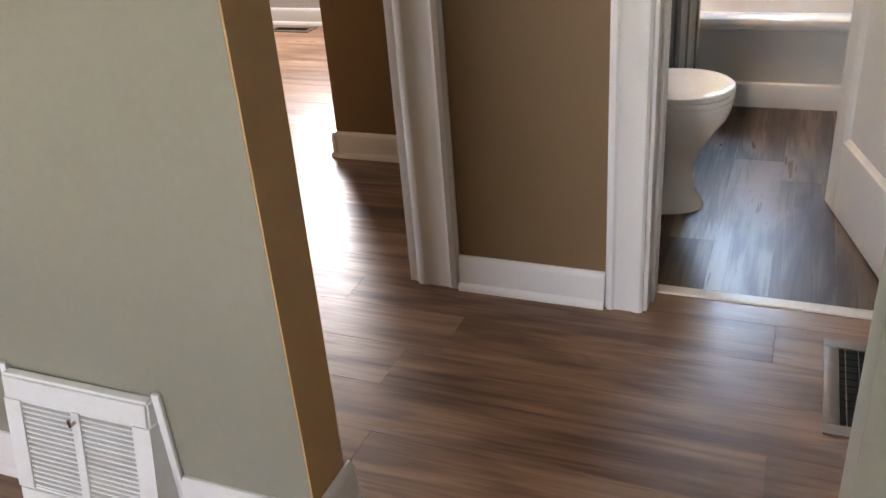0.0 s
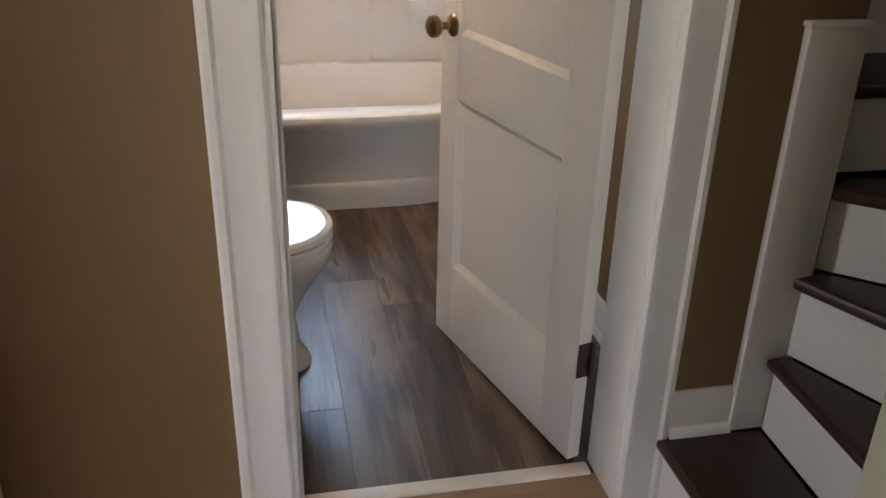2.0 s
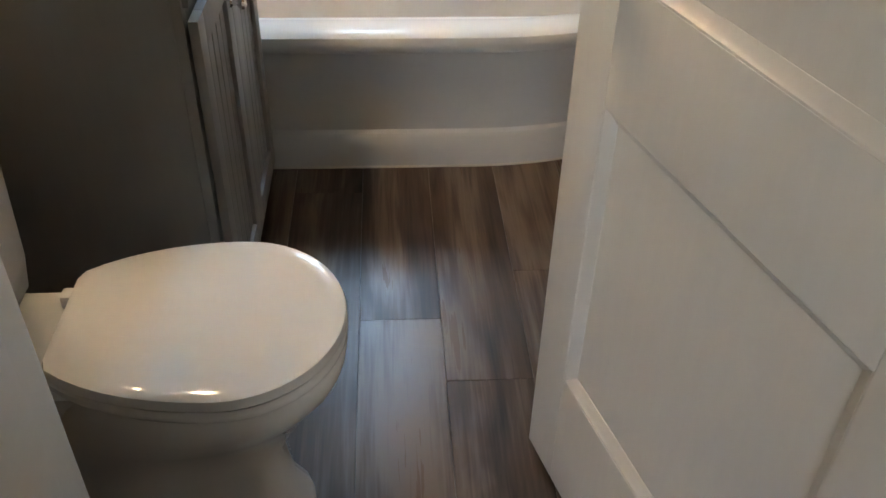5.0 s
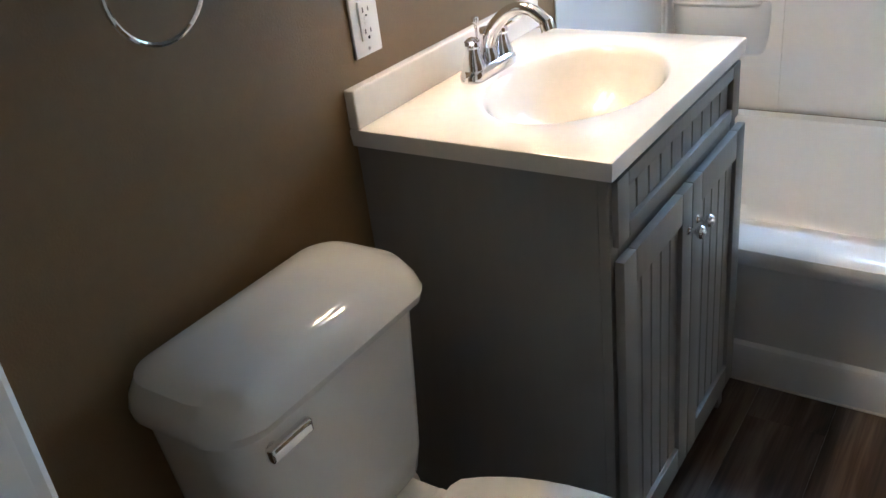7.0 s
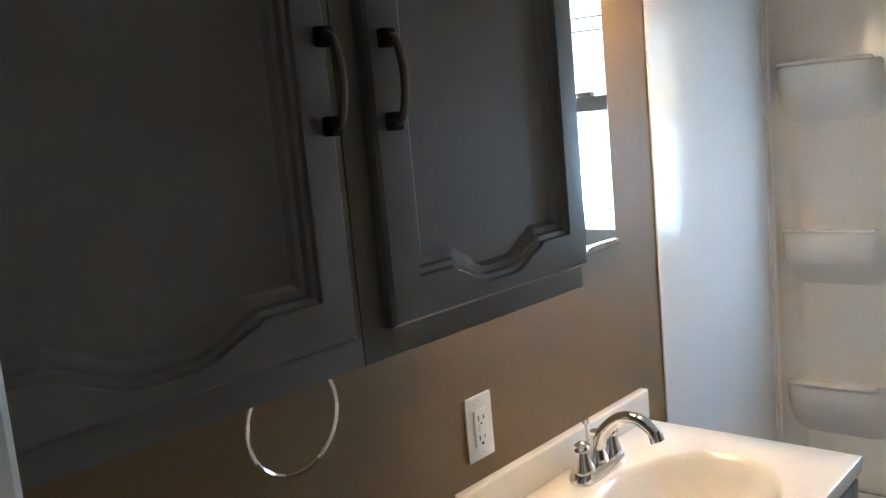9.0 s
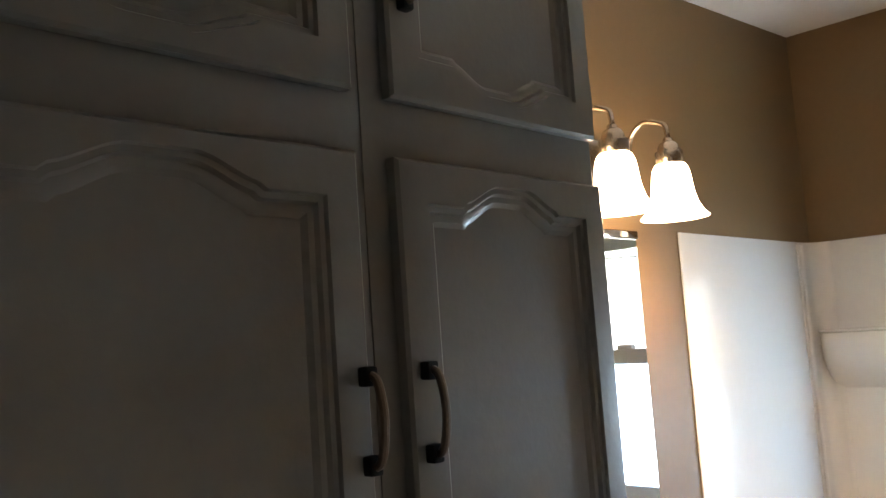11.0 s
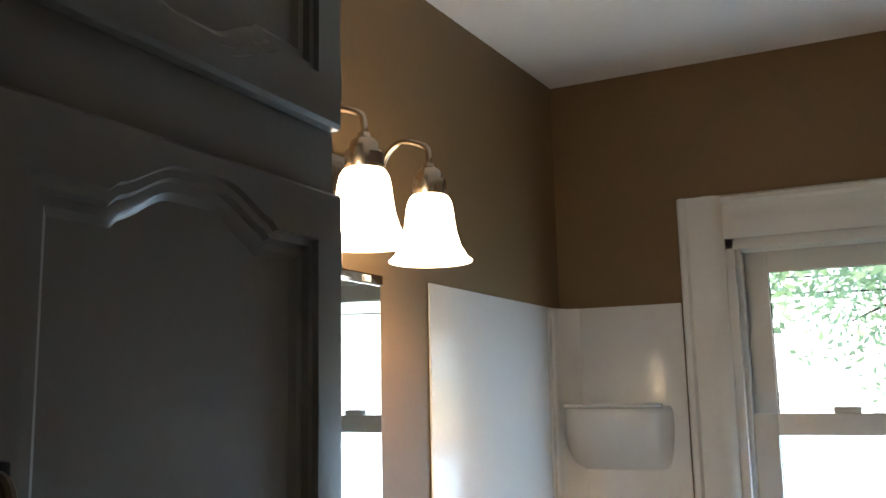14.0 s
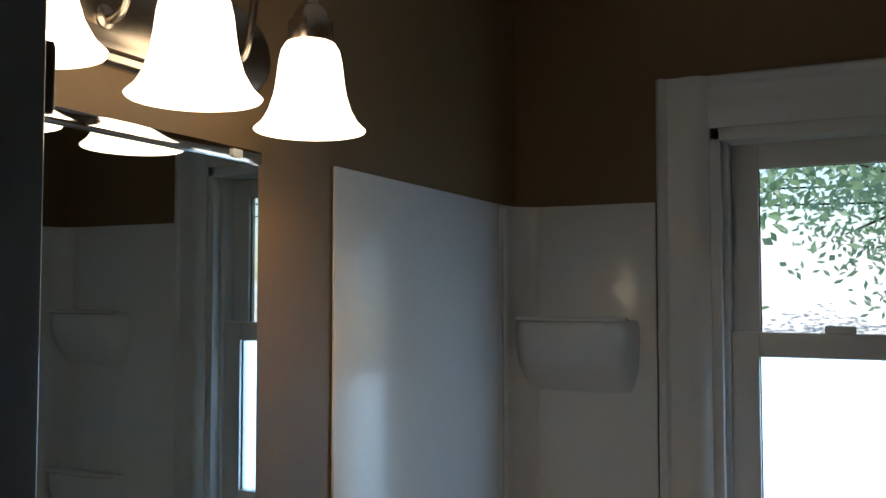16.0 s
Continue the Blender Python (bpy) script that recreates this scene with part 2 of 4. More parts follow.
def lathe(profile, center, n=28, axis="z", caps=(True, True)):
    """A turned body: profile of (radius, height)."""
    bm = bmesh.new()
    rings = []
    for r, h in profile:
        ring = []
        for i in range(n):
            a = 2 * math.pi * i / n
            u, w = r * math.cos(a), r * math.sin(a)
            p = {"z": (u, w, h), "x": (h, u, w), "y": (u, h, w)}[axis]
            ring.append(Vector(center) + Vector(p))
        rings.append(ring)
    return ring_skin(bm, rings, *caps)


def tube(points, r, n=10, closed=False):
    """A round bar along points; r: one radius, or one for each point."""
    pts = [Vector(p) for p in points]
    bm, rings = bmesh.new(), []
    side = None
    for i, p in enumerate(pts):
        a = pts[i - 1] if (i or closed) else p
        b = pts[(i + 1) % len(pts)] if (i + 1 < len(pts) or closed) else p
        d = (b - a).normalized()
        if side is None:
            side = d.orthogonal().normalized()
        side = (side - d * side.dot(d)).normalized()
        up = d.cross(side)
        rad = r[i] if isinstance(r, (list, tuple)) else r
        rings.append([p + rad * (math.cos(2 * math.pi * k / n) * side + math.sin(2 * math.pi * k / n) * up) for k in range(n)])
    if closed:
        rings.append(rings[0])
    return ring_skin(bm, rings, not closed, not closed)


def smooth_path(points, n=6):
    """Points along a smooth curve through the given ones."""
    p = [Vector(q) for q in points]
    p = [2 * p[0] - p[1]] + p + [2 * p[-1] - p[-2]]
    out = []
    for i in range(1, len(p) - 2):
        for k in range(n):
            t = k / n
            out.append(0.5 * (2 * p[i] + (p[i + 1] - p[i - 1]) * t + (2 * p[i - 1] - 5 * p[i] + 4 * p[i + 1] - p[i + 2]) * t ** 2
                              + (3 * p[i] - p[i - 1] - 3 * p[i + 1] + p[i + 2]) * t ** 3))
    return out + [p[-2]]


def profile_bar(profile, a, b, out, up):
    """A moulding from a to b with a cross-section of (out, up) pairs."""
    a, b, out, up = Vector(a), Vector(b), Vector(out), Vector(up)
    return ring_skin(bmesh.new(), [[q + out * u + up * w for u, w in profile] for q in (a, b)])


def rounded(w, h, r, n=5):
    """A rounded rectangle's outline, centred."""
    pts = []
    for cx, cy, a0 in ((w / 2 - r, h / 2 - r, 0), (-w / 2 + r, h / 2 - r, 90), (-w / 2 + r, -h / 2 + r, 180), (w / 2 - r, -h / 2 + r, 270)):
        for k in range(n + 1):
            a = radians(a0 + 90 * k / n)
            pts.append((cx + r * math.cos(a), cy + r * math.sin(a)))
    return pts


# ---- the plan ----
WX, RX = -0.665, 0.87          # the bathroom's side walls
WF, WB = 2.23, 2.388           # the bathroom's front wall, both faces
BY, H = 4.88, 2.58             # its back wall, its ceiling
DL, DR = -0.10, 0.618          # its doorway
SY0, SY1 = 1.17, 1.293         # the wall between front room and hall
OL, OR = -0.562, 0.365         # the opening in it
FAR = 5.32                     # the far room's back wall


def wall(name, boxes, mat):
    bm = bmesh.new()
    for b in boxes:
        bx(bm, *b)
    return single(name, bm, mat, kind="structure")


wall("wall_hall", [(-0.665, DL, WF, WB, 0, H), (DR, 0.99, WF, WB, 0, H), (DL, DR, WF, WB, 2.06, H),
                   (-1.62, -0.785, WF, WB, 2.06, H), (-4.1, -1.62, WF, WB, 0, H)], WALL)
wall("wall_bath_vanity", [(-0.785, WX, WF, 5.06, 0, H)], WALL)
wall("wall_bath_door_side", [(RX, RX + 0.12, WB, 5.06, 0, H)], WALL)
W0, W1, WZ0, WZ1 = -0.215, 0.285, 1.12, 2.093
wall("wall_bath_back", [(WX, W0, BY, 5.06, 0, H), (W1, RX, BY, 5.06, 0, H), (W0, W1, BY, 5.06, 0, WZ0), (W0, W1, BY, 5.06, WZ1, H)], WALL)
wall("wall_front_room", [(-4.1, OL, SY0, SY1, 0, H), (OR, 2.1, SY0, SY1, 0, H), (OL, OR, SY0, SY1, 2.1, H)], SAGE)
# thin skin over the wall end, coloured as if warmly lit
single("wall_end_skin", bx(bmesh.new(), OL, OL + 0.004, SY0 + 0.001, SY1 + 0.004, 0, 2.1), LIT_TAN, kind="structure")
single("wall_front_room_hall_face", bx(bmesh.new(), -4.0, OL, SY1, SY1 + 0.004, 0, H), WALL, kind="structure")
wall("wall_middle_room", [(-1.54, -0.785, 3.14, 3.26, 0, H)], WALL)
F0, F1 = -3.15, -1.95
wall("wall_far_room", [(-4.1, F0, FAR, FAR + 0.15, 0, H), (F1, -0.785, FAR, FAR + 0.15, 0, H), (F0, F1, FAR, FAR + 0.15, 0, 0.85), (F0, F1, FAR, FAR + 0.15, 2.1, H)], GREYW)
# the opening at y 1.40 to 2.12 is added for the hall's fill lamp
wall("wall_far_side", [(-4.22, -4.1, -2.6, 1.40, 0, H), (-4.22, -4.1, 2.12, FAR + 0.15, 0, H), (-4.22, -4.1, 1.40, 2.12, 0, 0.85), (-4.22, -4.1, 1.40, 2.12, 2.06, H)], GREYW)
single("added_hall_end_glass", bx(bmesh.new(), -4.17, -4.165, 1.40, 2.12, 0.85, 2.06), GLASS, kind="structure").visible_shadow = False
# unseen wall; its opening is added for the front room's fill lamp
wall("wall_front_room_back", [(-4.1, -1.9, -2.6, -2.48, 0, H), (-0.1, 2.1, -2.6, -2.48, 0, H), (-1.9, -0.1, -2.6, -2.48, 0, 0.9), (-1.9, -0.1, -2.6, -2.48, 2.1, H)], SAGE)
wall("wall_front_room_side", [(2.1, 2.22, -2.6, SY1, 0, H)], SAGE)
wall("wall_stairs_side", [(1.92, 2.04, SY1, 5.06, 0, 4.2)], WALL)
wall("wall_stairs_end", [(0.99, 2.04, 5.06, 5.18, 0, 4.2)], WALL)
wall("wall_stairs_upper", [(0.87, 0.99, WF, 5.06, H, 4.2), (0.99, 2.04, SY1 - 0.12, SY1, H, 4.2)], WALL)
single("ceiling", bx(bmesh.new(), -4.1, 0.99, -2.5, 5.2, H, H + 0.12), CEIL, kind="structure")
single("ceiling_bathroom", ring_skin(bmesh.new(), [[(x, 2.39, 2.420), (x, BY, 2.573), (x, BY, 2.5801), (x, 2.39, 2.5801)] for x in (WX, RX)]), CEIL, kind="structure")
single("ceiling_front_room", bx(bmesh.new(), 0.99, 2.1, -2.5, SY1, H, H + 0.12), CEIL, kind="structure")
single("ceiling_stairs", bx(bmesh.new(), 0.87, 2.04, SY1 - 0.12, 5.18, 4.2, 4.3), CEIL, kind="structure")
single("added_front_room_glass", bx(bmesh.new(), -1.9, -0.1, -2.55, -2.545, 0.9, 2.1), GLASS, kind="structure").visible_shadow = False
single("window_far_room_glass", bx(bmesh.new(), F0, F1, FAR + 0.08, FAR + 0.085, 0.85, 2.1), GLASS, kind="structure").visible_shadow = False

floor = single("floor", bx(bmesh.new(), -4.1, 2.1, -2.5, FAR, -0.15, -0.008), SUB, kind="structure")


# ---- baseboards and casings ----
BB = [(0, 0), (0.030, 0), (0.029, 0.010), (0.024, 0.018), (0.016, 0.022), (0.016, 0.092), (0.011, 0.104), (0.006, 0.11), (0, 0.11)]


def baseboard(a, b, out):
    return tagged(new("baseboard", finish(profile_bar(BB, a, b, out, (0, 0, 1)), "baseboard", TRIM)), kind="structure")


baseboard((-0.648, WF, 0), (-0.208, WF, 0), (0, -1, 0))
baseboard((0.72, WF, 0.192), (0.864, WF, 0.192), (0, -1, 0))
baseboard((-1.54, 3.14, 0), (-0.785, 3.14, 0), (0, -1, 0))
baseboard((-1.54, 3.26, 0), (-1.54, 3.118, 0), (-1, 0, 0))
baseboard((-4.1, FAR, 0), (-0.785, FAR, 0), (0, -1, 0))
baseboard((-3.9, SY0, 0), (-1.29, SY0, 0), (0, -1, 0))
baseboard((-0.87, SY0, 0), (OL, SY0, 0), (0, -1, 0))
baseboard((OL + 0.004, SY0 - 0.02, 0), (OL + 0.004, SY1 + 0.02, 0), (1, 0, 0))
baseboard((OR, SY0, 0), (2.1, SY0, 0), (0, -1, 0))
baseboard((RX, WB, 0), (RX, 3.99, 0), (-1, 0, 0))
baseboard((WX, 2.42, 0), (WX, 3.318, 0), (1, 0, 0))

CAS = [(0, 0), (0, 0.105), (0.010, 0.105), (0.020, 0.098), (0.022, 0.086), (0.016, 0.078), (0.016, 0.030), (0.020, 0.022), (0.020, 0.008), (0.014, 0)]


def casing(name, x_in, side, z1, y, out, w=1.0):
    """An upright casing board whose inner edge is at x_in and which widens to side."""
    prof = [(u, v * w) for u, v in CAS]
    return tagged(new(name, finish(profile_bar(prof, (x_in, y, 0), (x_in, y, z1), (0, out, 0), (side, 0, 0)), name, TRIM)), kind="structure")


casing("trim", DL, -1, 2.16, WF, -1)
casing("trim", DR, 1, 2.16, WF, -1, 1.0)
casing("trim", -0.785, 1, 2.16, WF, -1, 1.31)
tagged(new("trim", finish(profile_bar(CAS, (DL, WF, 2.06), (DR, WF, 2.06), (0, -1, 0), (0, 0, 1)), "trim", TRIM)), kind="structure")
casing("trim", DL, -1, 2.16, WB, 1)
# jamb linings and stops of the bathroom door
for x0, x1 in ((DL - 0.001, DL + 0.012), (DR - 0.002, DR + 0.001)):
    single("trim", block(x0, x1, WF - 0.004, WB + 0.004, 0, 2.06, 0.002), TRIM, kind="structure")
single("trim", block(DL + 0.012, DL + 0.022, WF + 0.05, WB - 0.04, 0, 2.05, 0.002), TRIM, kind="structure")
single("trim", block(DL, DR, WF - 0.004, WB + 0.004, 2.048, 2.06, 0.002), TRIM, kind="structure")
# jamb of the doorway to the middle room, with its edge proud of the casing
single("trim", block(-0.815, -0.785, WF - 0.006, WB + 0.004, 0, 2.06, 0.003), TRIM, kind="structure")
strike = thing("strike_plate", (-0.81, WF - 0.007, 0.91), "black metal strike plate on the white door jamb", "strike plate")
part("plate", block(-0.819, -0.785, WF - 0.010, WF - 0.005, 0.868, 0.945, 0.002), BLACK, strike)
part("lip", block(-0.803, -0.790, WF - 0.012, WF - 0.009, 0.885, 0.918, 0.001), CHROME, strike, "bright worn bolt hole")

single("door_threshold", block(DL + 0.012, DR - 0.012, 2.335, 2.378, -0.008, 0.006, 0.004), ALU, "narrow white metal strip between two plank floors", "threshold")


# ---- bathroom door ----
def panel_door():
    d = thing("door_bathroom", (0.576, 2.388, 0.0), "open white painted panel door with an antique brass knob", "door")
    d.rotation_euler = (0, 0, math.atan2(0.684, -0.190))
    L, T, TOP = 0.712, 0.035, 2.03
    z0 = 0.012
    s0, s1 = 0.127, 0.092
    bands = [(z0, 0.255), (0.752, 0.918), (1.90, TOP)]
    for y0, y1 in ((0.0, s0), (L - s1, L)):
        part("stile", block(y0, y1, -T / 2, T / 2, z0, TOP, 0.002), DOORP, d, local=True)
    for a, b in bands:
        part("rail", block(s0, L - s1, -T / 2 + 0.0005, T / 2 - 0.0005, a, b, 0.0015), DOORP, d, local=True)
    for (a0, a), (b, b0) in zip(bands, bands[1:]):
        part("panel", block(s0 - 0.004, L - s1 + 0.004, -0.004, 0.004, a - 0.004, b + 0.004), DOORP, d, local=True)
        for s in (-1, 1):
            f = s * T / 2
            prof = [(0.0015, -0.001), (0.0015, 0.003), (0.0055, 0.006), (0.0125, 0.020), (0.0145, 0.020), (0.0145, -0.001)]
            for p, q, up in (((s0, f, a), (L - s1, f, a), (0, 0, 1)), ((s0, f, b), (L - s1, f, b), (0, 0, -1)),
                             ((s0, f, a), (s0, f, b), (1, 0, 0)), ((L - s1, f, a), (L - s1, f, b), (-1, 0, 0))):
                part("moulding", profile_bar(prof, p, q, (0, -s, 0), up), DOORP, d, local=True)
    for s in (-1, 1):
        k = part("door_knob", lathe([(0.030, 0), (0.030, 0.004), (0.024, 0.010), (0.011, 0.014), (0.010, 0.034), (0.016, 0.040), (0.026, 0.047), (0.029, 0.056),
                                     (0.027, 0.066), (0.018, 0.073), (0.004, 0.075)], (0, 0, 0), axis="y"), BRASS, d, "antique brass door knob", local=True)
        k.matrix_basis = pose(L - 0.062, s * T / 2, 0.94, 0, 0, 0 if s > 0 else 180)
    for z in (0.295, 1.78):
        h = part("hinge", block(-0.004, 0.036, -0.0215, -0.0165, z - 0.045, z + 0.045, 0.001), DARKM, d, "dark bronze hinge leaf", local=True)
        part("knuckle", lathe([(0.006, -0.047), (0.007, -0.04), (0.007, 0.04), (0.006, 0.047)], (-0.007, -0.021, z), 12), DARKM, h, local=True)
        part("hinge_leaf", block(-0.004, 0.001, -0.016, 0.017, z - 0.045, z + 0.045, 0.001), DARKM, d, local=True)
    return d


panel_door()


# ---- stairs with winders ----
def stairs():
    st = thing("staircase", (1.3, 2.0, 0.0), "enclosed winding stairs with dark treads and white risers", "stairs")

    def tread(poly, z, t=0.032):
        bm = ring_skin(bmesh.new(), [[(x, y, z - t) for x, y in poly], [(x, y, z) for x, y in poly]])
        bmesh.ops.bevel(bm, geom=[e for e in bm.edges if abs(e.verts[0].co.z - e.verts[1].co.z) < 1e-6], offset=0.012, segments=3, affect="EDGES", profile=0.5)
        part("tread", bm, TREAD, st)

    def riser(p, q, z0, z1, back=0.02):
        d = (Vector((*q, 0)) - Vector((*p, 0))).normalized()
        n = Vector((-d.y, d.x, 0)) * back
        ring = [(*p, 0), (*q, 0), (q[0] + n.x, q[1] + n.y, 0), (p[0] + n.x, p[1] + n.y, 0)]
        part("riser", ring_skin(bmesh.new(), [[(x, y, z0) for x, y, _ in ring], [(x, y, z1) for x, y, _ in ring]]), TRIM, st)

    y0, x1 = SY1 + 0.01, 1.92
    R = 0.192
    # the nosing lines, each from the inner post outwards
    lines = [((0.695, 2.212), (0.695, y0)), ((0.922, 2.204), (0.900, y0)), ((0.944, 2.206), (1.35, y0)), ((0.994, 2.218), (x1, 1.43)), ((1.020, 2.262), (x1, 2.225))]
    corner = {0: [], 1: [], 2: [(x1, y0)], 3: []}
    for i in range(4):
        z = R * (i + 1)
        (a, b), (c, d2) = lines[i], lines[i + 1]
        tread([a, b, *corner[i], (d2[0] + 0.02, d2[1] + 0.0), (c[0] + 0.02, c[1] + 0.002)], z)
        dd = Vector((b[0] - a[0], b[1] - a[1])).normalized()
        inn = Vector((-dd.y, dd.x)) * 0.022
        p, q = (a[0] + inn.x, a[1] + inn.y), (b[0] + inn.x, b[1] + inn.y)
        riser(p, q, R * i, z - 0.03)
    for k in range(6):
        y, z = 2.27 + 0.225 * k, R * (5 + k)
        tread([(1.004, y), (x1, y), (x1, y + 0.25), (1.004, y + 0.25)], z)
        riser((1.004, y + 0.022), (x1, y + 0.022), R * (4 + k), z - 0.03)
    part("skirt_board", block(0.864, 0.986, 2.207, 2.229, R, 1.085, 0.004), TRIM, st, "white board capping the wall end")
    part("skirt_cap", block(0.860, 0.990, 2.202, 2.2295, 1.085, 1.097, 0.004), TRIM, st)
    part("stringer", block(0.991, 1.004, WF, 4.0, R * 3, R * 4 + 0.30, 0.003), TRIM, st)
    return st


stairs()


# ---- hall vent in the floor ----
def floor_vent(x0, x1, y0, y1, label):
    v = thing("floor_vent", ((x0 + x1) / 2, (y0 + y1) / 2, 0), label, "floor vent")
    w = 0.036
    for b in ((x0, x1, y0, y0 + w), (x0, x1, y1 - w, y1), (x0, x0 + w, y0 + w, y1 - w), (x1 - w, x1, y0 + w, y1 - w)):
        part("frame", block(*b, -0.006, 0.005, 0.002), VENTM, v)
    part("duct", block(x0 + w, x1 - w, y0 + w, y1 - w, 0.0005, 0.0012), BLACK, v, "black duct opening")
    for i in range(6):
        x = x0 + w + (x1 - x0 - 2 * w) * (i + 0.5) / 6
        part("bar", block(x - 0.0010, x + 0.0010, y0 + w, y1 - w, 0.001, 0.004), DARKM, v)
    n = 11
    for i in range(n):
        y = y0 + w + (y1 - y0 - 2 * w) * (i + 0.5) / n
        part("slat", block(x0 + w, x1 - w, y - 0.0011, y + 0.0011, 0.001, 0.003), BLACK, v)
    return v


floor_vent(0.372, 0.628, 1.812, 2.205, "bronze metal floor vent with a black grid")
floor_vent(-3.12, -2.80, 5.10, 5.24, "dark metal floor vent beneath a window")


# ---- register at the foot of the front room wall ----
def register():
    x0, x1, z1 = -1.275, -0.888, 0.312
    r = thing("wall_register", ((x0 + x1) / 2, SY0, 0), "white enamel baseboard heat register with two grey mesh grilles", "wall register")
    yt, yb = SY0 - 0.028, SY0 - 0.085

    def face(z):
        return yt + (yb - yt) * (z1 - z) / z1

    for a, b in ((x0, x0 + 0.045), ((x0 + x1) / 2 - 0.011, (x0 + x1) / 2 + 0.011), (x1 - 0.045, x1)):
        bm = ring_skin(bmesh.new(), [[(a, SY0, z), (b, SY0, z), (b, face(z), z), (a, face(z), z)] for z in (0.042, z1 - 0.057)])
        part("frame", bm, REGW, r)
    for za, zb in ((0.0, 0.045), (z1 - 0.06, z1)):
        bm = ring_skin(bmesh.new(), [[(x0, SY0, z), (x1, SY0, z), (x1, face(z) - 0.001, z), (x0, face(z) - 0.001, z)] for z in (za, zb)])
        bmesh.ops.bevel(bm, geom=bm.edges[:], offset=0.006, segments=2, affect="EDGES")
        part("frame", bm, REGW, r)
    part("flange", block(x1 - 0.002, x1 + 0.018, SY0 - 0.012, SY0, 0, z1 + 0.012, 0.004), REGW, r)
    part("flange", block(x0 - 0.018, x0 + 0.002, SY0 - 0.012, SY0, 0, z1 + 0.012, 0.004), REGW, r)
    for a, b in ((x0 + 0.045, (x0 + x1) / 2 - 0.011), ((x0 + x1) / 2 + 0.011, x1 - 0.045)):
        g = part("grille", ring_skin(bmesh.new(), [[(a, SY0, z), (b, SY0, z), (b, face(z) + 0.012, z), (a, face(z) + 0.012, z)] for z in (0.04, z1 - 0.055)]), REGG, r, "grey wire mesh grille")
        for i in range(18):
            z = 0.05 + (z1 - 0.11) * i / 17
            part("slat", block(a, b, face(z) + 0.004, face(z) + 0.013, z - 0.0025, z + 0.0025), REGW, g)
    xm = (x0 + x1) / 2
    part("damper_lever", tube([(xm, face(0.22) + 0.002, 0.235), (xm, face(0.22) - 0.012, 0.235), (xm + 0.002, face(0.22) - 0.014, 0.252)], 0.004, 8), NICKEL, r, "small metal damper lever")
    return r


register()


# ---- wall cabinets ----
def dip(t):
    """The scalloped edge of a cathedral panel, 0 at the shoulders and 1 in the middle."""
    s = min(t, 1 - t)
    if s < 0.20:
        return 0.0
    u = min(1.0, (s - 0.20) / 0.22)
    return 0.18 * min(1.0, (s - 0.20) / 0.015) + 0.82 * (u * u * (3 - 2 * u))


def cathedral_door(y0, y1, z0, z1, x, amp, stile=0.044, rail=0.020):
    """A cabinet door in one mesh: framed, with a scalloped moulding round a sunk panel."""
    n = 40

    def ring(inset, depth, outer=False, grow=0.0):
        lo, hi = [], []
        a, b = (y0 + inset, y1 - inset) if outer else (y0 + stile + inset, y1 - stile - inset)
        for i in range(n + 1):
            t = i / n
            y = a + (b - a) * t
            d = 0 if outer else amp * dip(t)
            lo.append((x + depth, y, (z0 + inset) if outer else (z0 + rail + amp + inset - d)))
            hi.append((x + depth, y, (z1 - inset) if outer else (z1 - rail - amp - inset + d)))
        return lo + hi[::-1]

    bm = ring_skin(bmesh.new(), [ring(0.004, -0.019, True), ring(0, -0.017, True), ring(0, -0.005, True), ring(0.004, -0.001, True), ring(0.010, 0, True),
                                 ring(0, 0), ring(0.002, -0.005), ring(0.008, -0.0055), ring(0.011, -0.011), ring(0.018, -0.0115), ring(0.024, -0.0165)])
    return bm


def bar_handle(parent, x, y, z0, z1):
    h = part("handle", tube(smooth_path([(x, y, z0), (x + 0.02, y, z0 + 0.004), (x + 0.028, y, (z0 + z1) / 2), (x + 0.02, y, z1 - 0.004), (x, y, z1)], 7),
                            [0.0055] * 5 + [0.0048] * 19 + [0.0055] * 5, 10), DARKM, parent, "dark pewter bow handle")
    for z in (z0, z1):
        part("foot", block(x, x + 0.014, y - 0.008, y + 0.008, z - 0.010, z + 0.010, 0.003), BLACK, h)


def wall_cabinet(y0, y1, handle_side):
    c = thing("wall_cabinet", ((WX - 0.375) / 2, (y0 + y1) / 2, 1.345), "grey painted wall cabinet with scalloped panel doors over the toilet", "cabinet", "wall cabinets")
    xf = -0.378
    part("body", block(WX + 0.001, xf, y0 + 0.0004, y1 + (0.006 if handle_side < 0 else -0.0004), 1.345, 2.350, 0.002), GREY, c)
    if handle_side < 0:
        a, b, hy = y0 + 0.032, y1 - 0.004, y0 + 0.054
    else:
        a, b, hy = y0 + 0.004, y1 - 0.023, y1 - 0.034
    for za, zb, ha, hb, amp in ((1.381, 1.929, 1.606, 1.694, 0.030), (1.996, 2.330, 2.107, 2.196, 0.027)):
        d = part("door", cathedral_door(a, b, za, zb, -0.358, amp), GREY, c)
        bar_handle(d, -0.358, hy, ha, hb)
        he = b if handle_side < 0 else a
        for z in (za + 0.055, zb - 0.055):
            part("hinge", lathe([(0.005, -0.022), (0.006, -0.018), (0.006, 0.018), (0.005, 0.022)], (-0.372, he + (0.007 if handle_side < 0 else -0.004), z), 10), DARKM, d, "dark metal hinge")
    return c


wall_cabinet(2.876, 3.311, -1)
wall_cabinet(2.405, 2.876, 1)
single("filler_strip", block(WX + 0.002, -0.385, 2.391, 2.4035, 1.35, 2.345, 0.002), GREY, "narrow grey filler board beside the wall cabinet", "filler")


